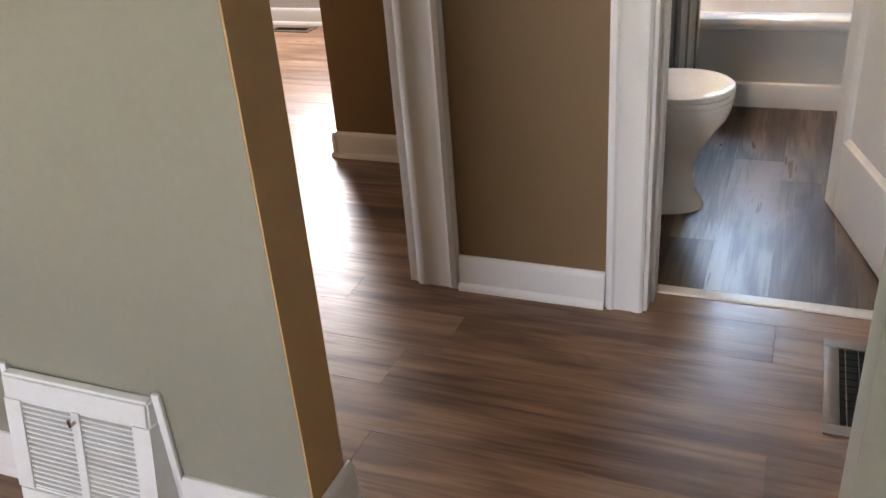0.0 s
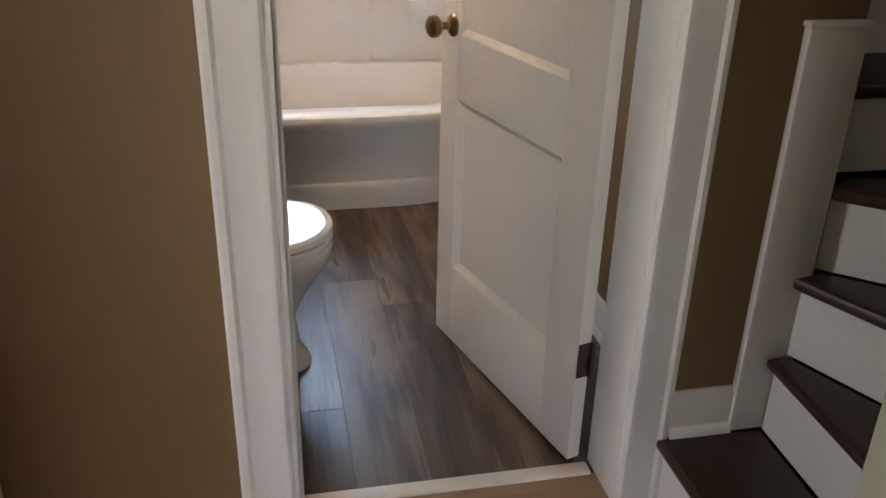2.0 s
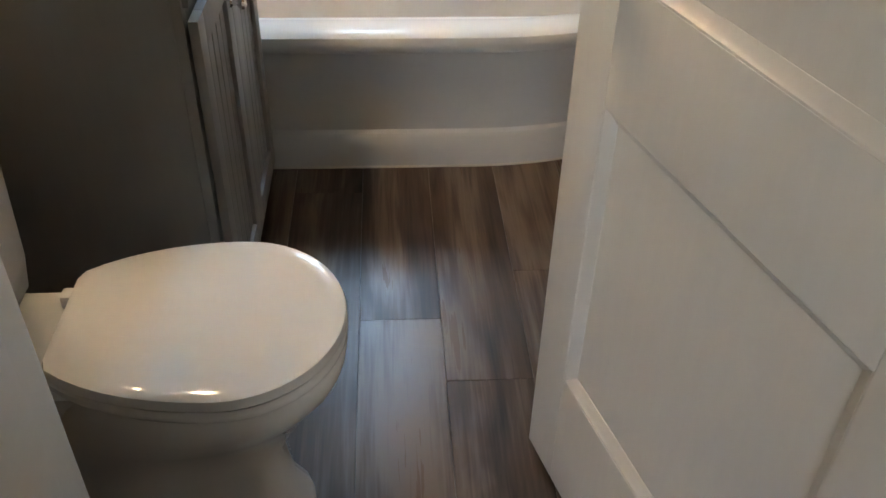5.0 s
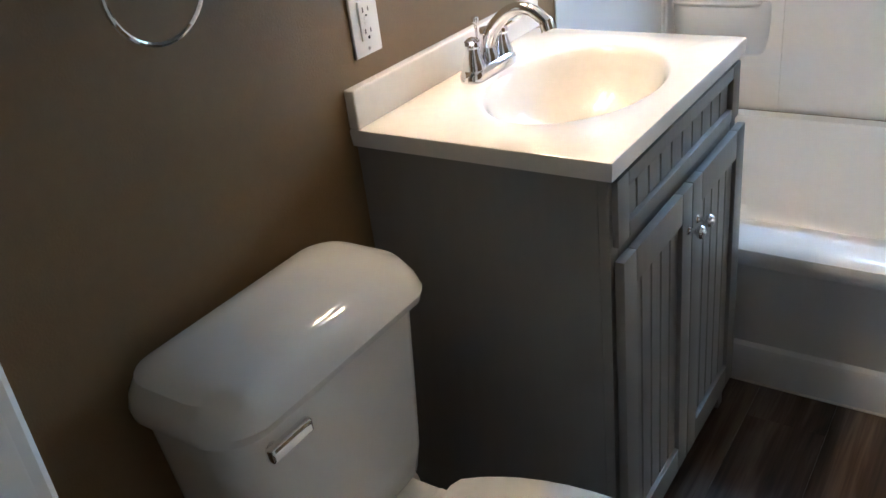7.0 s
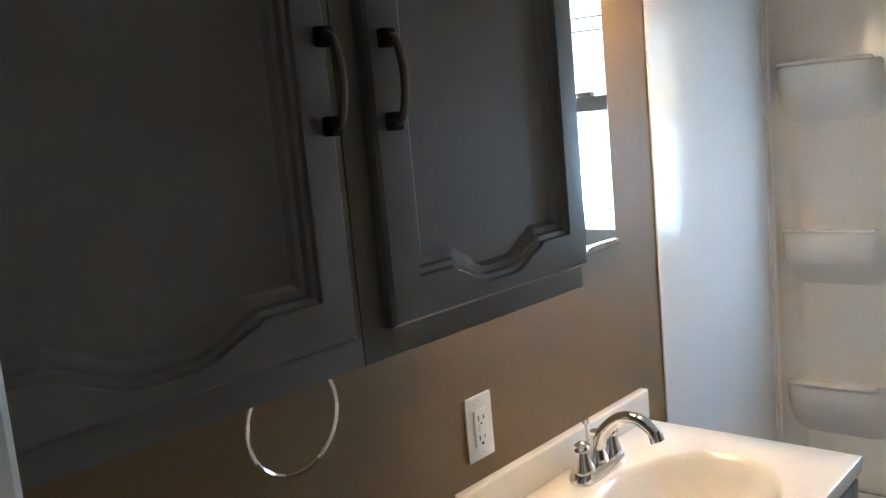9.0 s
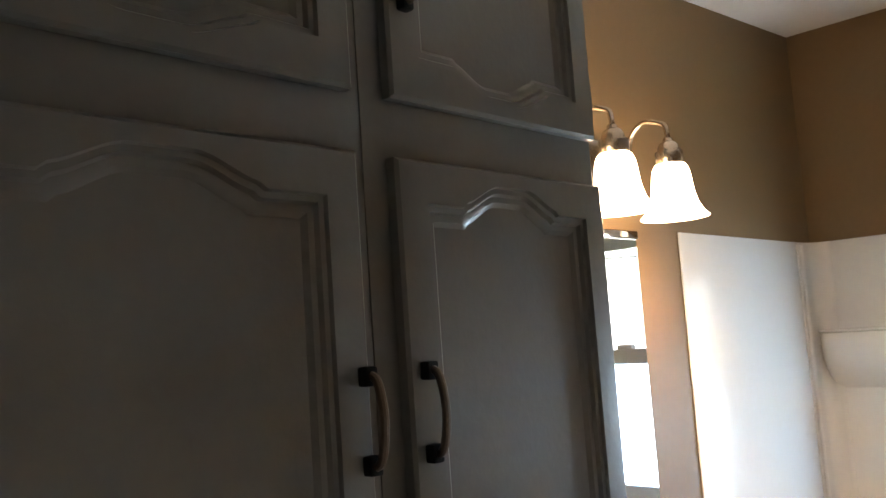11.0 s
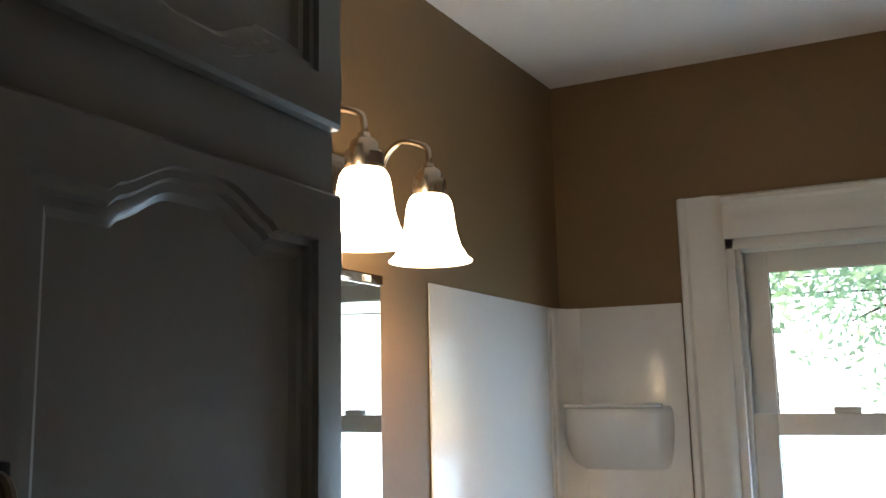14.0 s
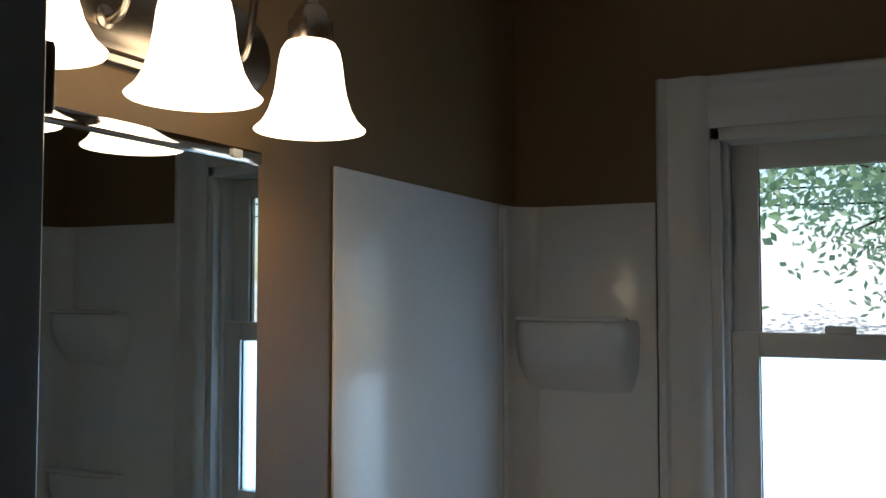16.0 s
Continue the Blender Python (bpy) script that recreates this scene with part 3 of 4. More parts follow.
# ---- towel ring ----
ring_thing = thing("towel_ring", (WX, 2.93, 1.29), "chrome towel ring on the wall under the cabinet", "towel ring")
part("backplate", lathe([(0.026, 0), (0.026, 0.006), (0.018, 0.012), (0.009, 0.016), (0.008, 0.05), (0.011, 0.055), (0.009, 0.066), (0.002, 0.068)], (WX, 2.93, 1.305), 20, "x"), CHROME, ring_thing)
part("ring", tube([(WX + 0.058 + 0.004 * math.sin(a), 2.942 + 0.076 * math.cos(a), 1.226 + 0.076 * math.sin(a)) for a in [2 * math.pi * i / 40 for i in range(40)]], 0.0042, 8, True), CHROME, ring_thing)


# ---- electrical outlet ----
o = thing("wall_outlet", (WX, 3.386, 1.06), "white decorator outlet with two sockets above the vanity", "outlet")
part("cover_plate", block(WX, WX + 0.006, 3.350, 3.422, 1.001, 1.119, 0.003), PLASTIC, o)
face = part("face", block(WX + 0.006, WX + 0.009, 3.369, 3.403, 1.027, 1.093, 0.001), PLASTIC, o)
for z in (1.042, 1.078):
    for dy, h in ((-0.007, 0.009), (0.007, 0.007)):
        part("slot", block(WX + 0.0085, WX + 0.0094, 3.386 + dy - 0.0012, 3.386 + dy + 0.0012, z - h / 2, z + h / 2), BLACK, face)
    part("ground_hole", lathe([(0.0028, 0), (0.0028, 0.0008)], (WX + 0.0088, 3.386, z - 0.011), 10, "x"), BLACK, face)
for z, dy in ((1.064, 0.0), (1.056, 0.0)):
    part("button", block(WX + 0.009, WX + 0.0105, 3.379, 3.393, z - 0.003, z + 0.003, 0.0006), PLASTIC, face)
for z in (1.012, 1.108):
    part("screw", lathe([(0.003, 0), (0.002, 0.001)], (WX + 0.006, 3.386, z), 10, "x"), CHROME, o)


# ---- vanity ----
VY0, VY1, VX, VZ = 3.318, 3.945, -0.200, 0.862
v = thing("vanity_cabinet", ((WX + VX) / 2, (VY0 + VY1) / 2, 0), "grey painted beadboard vanity cabinet with two doors", "cabinet")
part("side_panel", block(WX + 0.001, VX - 0.014, VY0, VY0 + 0.016, 0, VZ, 0.0015), VGREY, v)
part("side_panel", block(WX + 0.001, VX - 0.014, VY1 - 0.016, VY1, 0, VZ, 0.0015), VGREY, v)
part("back_panel", block(WX + 0.001, WX + 0.01, VY0 + 0.016, VY1 - 0.016, 0.1, VZ), VGREY, v)
part("bottom_panel", block(WX + 0.01, VX - 0.016, VY0 + 0.016, VY1 - 0.016, 0.09, 0.105), VGREY, v)
part("toe_kick", block(VX - 0.075, VX - 0.06, VY0 + 0.016, VY1 - 0.016, 0, 0.09), VGREY, v)
for y0, y1, z0, z1 in ((VY0, VY0 + 0.03, 0, VZ), (VY1 - 0.03, VY1, 0, VZ), (VY0 + 0.03, VY1 - 0.03, 0.70, 0.74), (VY0 + 0.03, VY1 - 0.03, 0.845, VZ), (VY0 + 0.03, VY1 - 0.03, 0.07, 0.115)):
    part("face_frame", block(VX - 0.0135, VX + 0.004, y0, y1, z0, z1, 0.0015), VGREY, v)


def beadboard(name, y0, y1, z0, z1, x, beads, label):
    """A tongued board: a backing with a strip for each bead and a narrow groove between each two."""
    back = part(name, block(x - 0.013, x - 0.008, y0, y1, z0, z1), VGREY, v, label)
    w = (y1 - y0) / beads
    for k in range(beads):
        part("slat", block(x - 0.0085, x, y0 + w * k + 0.002, y0 + w * (k + 1) - 0.002, z0, z1, 0.002, 1), VGREY, back)
    return back


fr = beadboard("false_drawer", VY0 + 0.055, VY1 - 0.055, 0.765, 0.832, VX + 0.004, 10, "beaded false drawer front")
for y0, y1, z0, z1 in ((VY0 + 0.012, VY0 + 0.055, 0.742, 0.855), (VY1 - 0.055, VY1 - 0.012, 0.742, 0.855), (VY0 + 0.055, VY1 - 0.055, 0.742, 0.768), (VY0 + 0.055, VY1 - 0.055, 0.829, 0.855)):
    part("rail", block(VX, VX + 0.014, y0, y1, z0, z1, 0.003), VGREY, fr)
ym = (VY0 + VY1) / 2
for y0, y1, ky in ((VY0 + 0.003, ym - 0.0015, ym - 0.024), (ym + 0.0015, VY1 - 0.003, ym + 0.024)):
    d = beadboard("door", y0 + 0.045, y1 - 0.045, 0.145, 0.67, VX + 0.017, 5, "beadboard cabinet door")
    for a, b, z0, z1 in ((y0, y0 + 0.05, 0.09, 0.724), (y1 - 0.05, y1, 0.09, 0.724), (y0 + 0.05, y1 - 0.05, 0.09, 0.15), (y0 + 0.05, y1 - 0.05, 0.664, 0.724)):
        part("door_frame", block(VX + 0.009, VX + 0.026, a, b, z0, z1, 0.003), VGREY, d)
    part("knob", lathe([(0.009, 0), (0.009, 0.002), (0.005, 0.006), (0.005, 0.014), (0.011, 0.019), (0.013, 0.024), (0.011, 0.029), (0.004, 0.032)], (VX + 0.026, ky, 0.641), 18, "x"), CHROME, d, "round brushed metal knob")


def vanity_top():
    x0, x1, y0, y1, zt, t = WX + 0.001, -0.183, 3.305, 3.955, 0.895, 0.032
    c = thing("countertop", ((x0 + x1) / 2, (y0 + y1) / 2, 0.863), "white cultured marble vanity top with a moulded oval basin", "countertop")
    n, cx, cy, rx, ry = 48, -0.393, 3.632, 0.152, 0.215
    rect = []
    for i in range(n):
        a = 2 * math.pi * i / n
        u, w = math.cos(a), math.sin(a)
        k = 1 / max(abs(u), abs(w))
        px, py = u * k, w * k
        rect.append((cx + ((x1 - cx) if px > 0 else (cx - x0)) * px, cy + ((y1 - cy) if py > 0 else (cy - y0)) * py))

    def flat(pts, z, inset=0.0):
        return [(min(max(x, x0 + inset), x1 - inset), min(max(y, y0 + inset), y1 - inset), z) for x, y in pts]

    def oval(k, z):
        return [(cx + rx * k * math.cos(2 * math.pi * i / n), cy + ry * k * math.sin(2 * math.pi * i / n), z) for i in range(n)]

    rings = [flat(rect, zt - t, 0.002), flat(rect, zt - 0.006), flat(rect, zt - 0.002, 0.001), flat(rect, zt, 0.005)]
    rings += [oval(1.04, zt), oval(1.0, zt - 0.004), oval(0.96, zt - 0.014), oval(0.90, zt - 0.04), oval(0.80, zt - 0.075), oval(0.62, zt - 0.105), oval(0.36, zt - 0.122), oval(0.10, zt - 0.126)]
    part("slab", ring_skin(bmesh.new(), rings, close_first=False), STONE, c)
    part("backsplash", block(x0, x0 + 0.022, y0, y1 + 0.01, zt - 0.001, 0.963, 0.004, 3), STONE, c)
    part("drain", lathe([(0.024, 0), (0.022, 0.003), (0.012, 0.004), (0.003, 0.002)], (cx, cy, zt - 0.127), 20), CHROME, c, "chrome drain")
    return c


vanity_top()


def faucet():
    fx, fy, z = -0.585, 3.645, 0.895
    f = thing("faucet", (fx, fy, z), "polished chrome two-handle basin faucet with an arched spout", "faucet")
    outline = rounded(0.050, 0.165, 0.024, 6)
    part("base", ring_skin(bmesh.new(), [[(fx + u * k, fy + w * k, z + h) for u, w in outline] for k, h in ((1, 0), (1, 0.012), (0.93, 0.02), (0.8, 0.025))]), CHROME, f)
    for s in (-1, 1):
        y = fy + s * 0.052
        h = part("handle", lathe([(0.023, 0.018), (0.022, 0.03), (0.016, 0.045), (0.013, 0.06), (0.016, 0.065), (0.015, 0.073), (0.008, 0.079), (0.002, 0.081)], (fx, y, z), 20), CHROME, f)
        part("lever", tube(smooth_path([(fx, y, z + 0.070), (fx + 0.012, y + s * 0.02, z + 0.077), (fx + 0.02, y + s * 0.048, z + 0.082)], 5), [0.006] * 4 + [0.0052] * 3 + [0.0046] * 4, 10), CHROME, h)
    part("spout_base", lathe([(0.022, 0.018), (0.021, 0.032), (0.015, 0.05), (0.014, 0.07), (0.012, 0.085)], (fx, fy, z), 20), CHROME, f)
    part("spout", tube(smooth_path([(fx, fy, z + 0.05), (fx + 0.018, fy, z + 0.085), (fx + 0.055, fy, z + 0.118), (fx + 0.095, fy, z + 0.122), (fx + 0.125, fy, z + 0.104), (fx + 0.133, fy, z + 0.086)], 6),
                       [0.015 - 0.003 * min(1, i / 12) + (0.002 if i > 24 else 0) for i in range(31)], 14), CHROME, f)
    part("lift_rod", lathe([(0.003, 0.02), (0.003, 0.092), (0.007, 0.096), (0.007, 0.104), (0.002, 0.107)], (fx - 0.022, fy, z), 12), CHROME, f)
    return f


faucet()


# ---- toilet ----
def toilet():
    cy = 2.962
    t = thing("toilet", (-0.25, cy, 0), "white china toilet with its lid down beside the vanity", "toilet")

    ty = 2.941

    def slab(xa, xb, half, r, z, bow=0.0, mid=ty):
        out = []
        for u, w in rounded(xb - xa, 2 * half, r, 6):
            x = (xa + xb) / 2 + u
            out.append((x + (bow * (1 - (w / half) ** 2) if u > 0 else 0), mid + w, z))
        return out

    part("tank", ring_skin(bmesh.new(), [slab(-0.600, -0.470, 0.140, 0.05, 0.390, 0.018), slab(-0.610, -0.452, 0.160, 0.055, 0.398, 0.020), slab(-0.615, -0.443, 0.172, 0.055, 0.415, 0.022), slab(-0.619, -0.441, 0.182, 0.05, 0.46, 0.024),
                                         slab(-0.620, -0.440, 0.192, 0.05, 0.56, 0.024), slab(-0.622, -0.438, 0.204, 0.045, 0.722, 0.026)]), CHINA, t)
    part("tank_lid", ring_skin(bmesh.new(), [slab(-0.625, -0.434, 0.208, 0.05, 0.716, 0.026), slab(-0.630, -0.422, 0.219, 0.055, 0.722, 0.03), slab(-0.632, -0.418, 0.222, 0.06, 0.736, 0.03), slab(-0.630, -0.424, 0.217, 0.06, 0.754, 0.03),
                                            slab(-0.622, -0.438, 0.205, 0.055, 0.774, 0.028), slab(-0.605, -0.465, 0.180, 0.045, 0.784, 0.02), slab(-0.58, -0.52, 0.11, 0.03, 0.786, 0.01)]), CHINA, t)
    lv = part("flush_lever", lathe([(0.016, 0), (0.016, 0.006), (0.010, 0.012), (0.008, 0.024)], (-0.440, 2.795, 0.682), 16, "x"), CHROME, t, "chrome flush lever")
    lever = block(-0.426, -0.410, 2.780, 2.858, 0.670, 0.692, 0.006, 3)
    part("lever_arm", lever, CHROME, lv)

    def egg(k, z, front=0.054, half=0.174, n=48):
        cx = -0.115
        pts = []
        for i in range(n):
            a = 2 * math.pi * i / n
            u, w = math.cos(a), math.sin(a)
            x = cx + ((front - cx) if u > 0 else 0.292) * k * u
            pts.append((max(x, cx - 0.238 * (0.4 + 0.6 * k)), cy + half * k * w, z))
        return pts

    def bowl(z, xa, xb, half, n=40):
        return [((xa + xb) / 2 + (xb - xa) / 2 * math.cos(2 * math.pi * i / n), cy + half * math.copysign(abs(math.sin(2 * math.pi * i / n)) ** 0.85, math.sin(2 * math.pi * i / n)), z) for i in range(n)]

    part("bowl", ring_skin(bmesh.new(), [bowl(0.0, -0.50, -0.02, 0.115), bowl(0.02, -0.50, -0.025, 0.112), bowl(0.06, -0.49, -0.05, 0.100), bowl(0.16, -0.48, -0.06, 0.095), bowl(0.22, -0.47, -0.03, 0.108),
                                         bowl(0.28, -0.42, 0.005, 0.138), bowl(0.33, -0.38, 0.040, 0.160), bowl(0.36, -0.36, 0.050, 0.170), bowl(0.385, -0.35, 0.053, 0.172), bowl(0.392, -0.345, 0.050, 0.169)]), CHINA, t)
    part("deck", ring_skin(bmesh.new(), [slab(-0.56, -0.26, 0.060, 0.03, 0.20, 0, cy), slab(-0.60, -0.22, 0.095, 0.035, 0.345, 0, cy), slab(-0.61, -0.21, 0.112, 0.04, 0.382, 0, cy), slab(-0.605, -0.215, 0.108, 0.04, 0.3905, 0, cy)]), CHINA, t)
    part("seat", ring_skin(bmesh.new(), [egg(0.985, 0.394), egg(1.0, 0.398), egg(1.0, 0.409), egg(0.985, 0.413)]), SEATW, t)
    part("seat_lid", ring_skin(bmesh.new(), [egg(0.985, 0.4155), egg(1.005, 0.419), egg(1.005, 0.428), egg(0.99, 0.434), egg(0.92, 0.438), egg(0.84, 0.4365), egg(0.6, 0.437), egg(0.2, 0.4375)]), SEATW, t)
    for s in (-1, 1):
        part("seat_hinge", block(-0.380, -0.325, cy + s * 0.080 - 0.013, cy + s * 0.080 + 0.013, 0.389, 0.414, 0.006, 2), SEATW, t)
        part("floor_bolt_cap", lathe([(0.014, 0), (0.013, 0.012), (0.006, 0.018)], (-0.27, cy + s * 0.125, 0.0), 14), SEATW, t)
    part("foot_flange", ring_skin(bmesh.new(), [bowl(0.0, -0.42, -0.10, 0.142), bowl(0.012, -0.42, -0.10, 0.140), bowl(0.018, -0.41, -0.11, 0.130)]), CHINA, t)
    return t


toilet()
sup = thing("water_supply", (WX, 2.76, 0.15), "chrome water stop valve and white supply hose by the toilet", "water valve")
part("valve", lathe([(0.02, 0), (0.02, 0.004), (0.008, 0.008), (0.008, 0.05), (0.014, 0.055), (0.014, 0.075)], (WX, 2.76, 0.16), 16, "x"), CHROME, sup)
part("hose", tube(smooth_path([(WX + 0.065, 2.76, 0.165), (WX + 0.07, 2.76, 0.24), (WX + 0.07, 2.80, 0.32), (WX + 0.07, 2.81, 0.38)], 6), 0.006, 8), PLASTIC, sup)


# ---- bathtub ----
TX0, TX1 = WX + 0.004, RX - 0.004


def tub_front(x):
    """How far the bowed apron stands out at x."""
    u = (x - 0.18) / 0.685
    return 0.232 * max(0.0, u - 0.25) ** 2 if u > 0 else 0.012 * abs(u) ** 2


def bathtub():
    b = thing("bathtub", (0.1, 4.45, 0), "white acrylic alcove bathtub with a bowed front", "bathtub")
    xs = [TX0 + (TX1 - TX0) * i / 36 for i in range(37)]

    def strip(name, prof, mat=ACRYL, label=""):
        rings = [[(x, y + tub_front(x), z) for y, z in prof] for x in xs]
        return part(name, ring_skin(bmesh.new(), rings), mat, b, label)

    strip("skirt", [(4.10, 0.0), (4.045, 0.0), (4.042, 0.01), (4.040, 0.092), (4.046, 0.104), (4.058, 0.110), (4.10, 0.112)], label="stepped foot of the apron")
    strip("apron", [(4.12, 0.10), (4.060, 0.10), (4.050, 0.26), (4.040, 0.352), (4.12, 0.352)])
    strip("rim", [(4.16, 0.352), (4.022, 0.349), (4.005, 0.354), (3.998, 0.364), (3.996, 0.382), (4.000, 0.395), (4.012, 0.403), (4.035, 0.406), (4.095, 0.404), (4.112, 0.398), (4.120, 0.385), (4.122, 0.352)])
    # the well
    rings = []
    for k, z in ((1.0, 0.402), (0.985, 0.385), (0.965, 0.33), (0.93, 0.22), (0.89, 0.12), (0.80, 0.085), (0.4, 0.08)):
        rings.append([(0.10 + u * k, 4.465 + w * k, z) for u, w in rounded(1.40, 0.70, 0.16, 8)])
    outer = [(0.10 + u, 4.465 + w, 0.403) for u, w in rounded(1.52, 0.79, 0.01, 8)]
    part("well", ring_skin(bmesh.new(), [outer] + rings, close_first=False), ACRYL, b)
    part("caulk_line", tube([(x, 4.044 + tub_front(x), 0.002) for x in xs], 0.004, 6), CAULK, b, "bead of caulk at the floor")
    return b


bathtub()


# ---- tub surround ----
def surround():
    s = thing("tub_surround", (0.1, BY, 0.45), "white glossy moulded tub surround with corner shelves", "tub surround")
    top, t = 1.937, 0.006
    part("side_panel", block(WX + 0.001, WX + t, 4.082, 4.77, 0.40, top, 0.003), ACRYL, s)
    part("side_panel", block(RX - t, RX - 0.001, 4.082, 4.77, 0.40, top, 0.003), ACRYL, s)
    # the back: panels beside and below the window
    for name, x0, x1, z0, z1 in (("back_panel", WX + 0.05, -0.332, 0.40, top), ("back_panel", 0.402, RX - 0.05, 0.40, top), ("back_panel", -0.332, 0.402, 0.40, 1.0)):
        part(name, block(x0, x1, BY - t - 0.004, BY - 0.001, z0, z1, 0.003), ACRYL, s)
    for side in (-1, 1):
        c = WX if side < 0 else RX
        d = -side
        # coved corner column with its two ridges
        prof = [(c + d * 0.001, 4.765)]
        for i in range(9):
            a = math.pi / 2 * i / 8
            r = 0.045
            prof.append((c + d * (0.010 + r - r * math.cos(a)), 4.822 + r * math.sin(a)))
        prof += [(c + d * 0.065, BY - 0.006), (c + d * 0.065, BY - 0.001), (c + d * 0.001, BY - 0.001)]
        part("corner_column", ring_skin(bmesh.new(), [[(x, y, z) for x, y in prof] for z in (0.40, top)]), ACRYL, s)
        part("corner_ridge", tube([(c + d * 0.010, 4.782, 0.45), (c + d * 0.010, 4.782, top - 0.01)], 0.007, 8), ACRYL, s)
        part("corner_ridge", tube([(c + d * 0.007, 4.762, 0.45), (c + d * 0.007, 4.762, top - 0.01)], 0.004, 8), ACRYL, s)
        part("corner_crease", tube(smooth_path([(c + d * 0.014, BY - 0.012, top - 0.008), (c + d * 0.034, BY - 0.011, top - 0.045), (c + d * 0.054, BY - 0.010, top - 0.11), (c + d * 0.058, BY - 0.009, top - 0.20)], 6), [0.0045 - 0.0002 * q for q in range(19)], 8), ACRYL, s)
        for z in (1.675, 1.197, 0.735):
            cx = c + d * 0.150
            rings = []
            for k, w, dep in ((0.0, 0.278, 0.066), (-0.005, 0.288, 0.076), (-0.016, 0.294, 0.081), (-0.045, 0.295, 0.079), (-0.075, 0.293, 0.070), (-0.105, 0.288, 0.050), (-0.130, 0.280, 0.028), (-0.150, 0.270, 0.011), (-0.165, 0.260, 0.001)):
                o2 = []
                for i in range(25):
                    u = -1 + 2 * i / 24
                    o2.append((cx + u * w / 2, BY - 0.008 - dep * (1 - abs(u) ** 6), z + k))
                o2 += [(cx + w / 2, BY - 0.003, z + k), (cx - w / 2, BY - 0.003, z + k)]
                rings.append(o2)
            part("shelf", ring_skin(bmesh.new(), rings), ACRYL, s, "moulded soap shelf")
            part("shelf_lip", tube(smooth_path([(cx - 0.12, BY - 0.03, z + 0.001), (cx - 0.115, BY - 0.075, z + 0.003), (cx, BY - 0.082, z + 0.003), (cx + 0.115, BY - 0.075, z + 0.003), (cx + 0.12, BY - 0.03, z + 0.001)], 6), 0.005, 8), ACRYL, s)
    return s


surround()


# ---- bathroom window ----
def bath_window():
    w = thing("window_bathroom", ((W0 + W1) / 2, BY, WZ0), "white double-hung window with a frosted lower sash above the bathtub", "window")
    tagged(w, kind="structure")
    prof = [(0, 0), (0, 0.113), (0.012, 0.113), (0.026, 0.105), (0.028, 0.094), (0.020, 0.086), (0.019, 0.060), (0.024, 0.048), (0.024, 0.020), (0.016, 0.008), (0.012, 0)]
    for x, side in ((W0, -1), (W1, 1)):
        part("casing", profile_bar(prof, (x, BY, 1.10), (x, BY, WZ1 + 0.113), (0, -1, 0), (side, 0, 0)), TRIM, w)
    part("casing", profile_bar(prof, (W0, BY - 0.0005, WZ1), (W1, BY - 0.0005, WZ1), (0, -1, 0), (0, 0, 1)), TRIM, w)
    part("sill", block(W0 - 0.135, W1 + 0.135, BY - 0.045, BY + 0.06, 1.085, 1.112, 0.005), TRIM, w)
    part("apron", block(W0 - 0.128, W1 + 0.128, BY - 0.02, BY, 1.005, 1.085, 0.004), TRIM, w)
    for x0, x1 in ((W0 - 0.001, W0 + 0.022), (W1 - 0.022, W1 + 0.001)):
        part("jamb", block(x0, x1, BY - 0.006, 5.05, WZ0, WZ1, 0.002), TRIM, w)
    part("jamb", block(W0, W1, BY - 0.006, 5.05, WZ1 - 0.028, WZ1 + 0.001, 0.002), TRIM, w)
    a, b = W0 + 0.022, W1 - 0.022
    for x0, x1 in ((a, a + 0.012), (b - 0.012, b)):
        part("track", block(x0, x1, BY + 0.02, BY + 0.10, WZ0, WZ1 - 0.028, 0.002), TRIM, w)

    def sash(name, y, z0, z1, glass, stile, bot, topr, label):
        s = part(name, block(a + 0.012, a + 0.012 + stile, y, y + 0.03, z0, z1, 0.003), TRIM, w, label)
        part("stile", block(b - 0.012 - stile, b - 0.012, y, y + 0.03, z0, z1, 0.003), TRIM, s)
        part("rail", block(a + 0.012 + stile, b - 0.012 - stile, y, y + 0.03, z0, z0 + bot, 0.003), TRIM, s)
        part("rail", block(a + 0.012 + stile, b - 0.012 - stile, y, y + 0.03, z1 - topr, z1, 0.003), TRIM, s)
        g = part("pane", bx(bmesh.new(), a + 0.012 + stile, b - 0.012 - stile, y + 0.013, y + 0.017, z0 + bot, z1 - topr), glass, s)
        g.visible_shadow = False
        part("gasket", tube([(a + 0.013 + stile, y + 0.011, z0 + bot), (a + 0.013 + stile, y + 0.011, z1 - topr), (b - 0.013 - stile, y + 0.011, z1 - topr), (b - 0.013 - stile, y + 0.011, z0 + bot)], 0.002, 6), BLACK, s)
        return s

    sash("upper_sash", BY + 0.066, 1.605, WZ1 - 0.030, GLASS, 0.057, 0.045, 0.054, "clear upper sash")
    sash("lower_sash", BY + 0.030, WZ0 + 0.002, 1.652, FROST, 0.058, 0.06, 0.052, "frosted lower sash")
    part("sash_lock", block((a + b) / 2 - 0.03, (a + b) / 2 + 0.03, BY + 0.028, BY + 0.055, 1.652, 1.668, 0.004), PLASTIC, w)
    return w


bath_window()


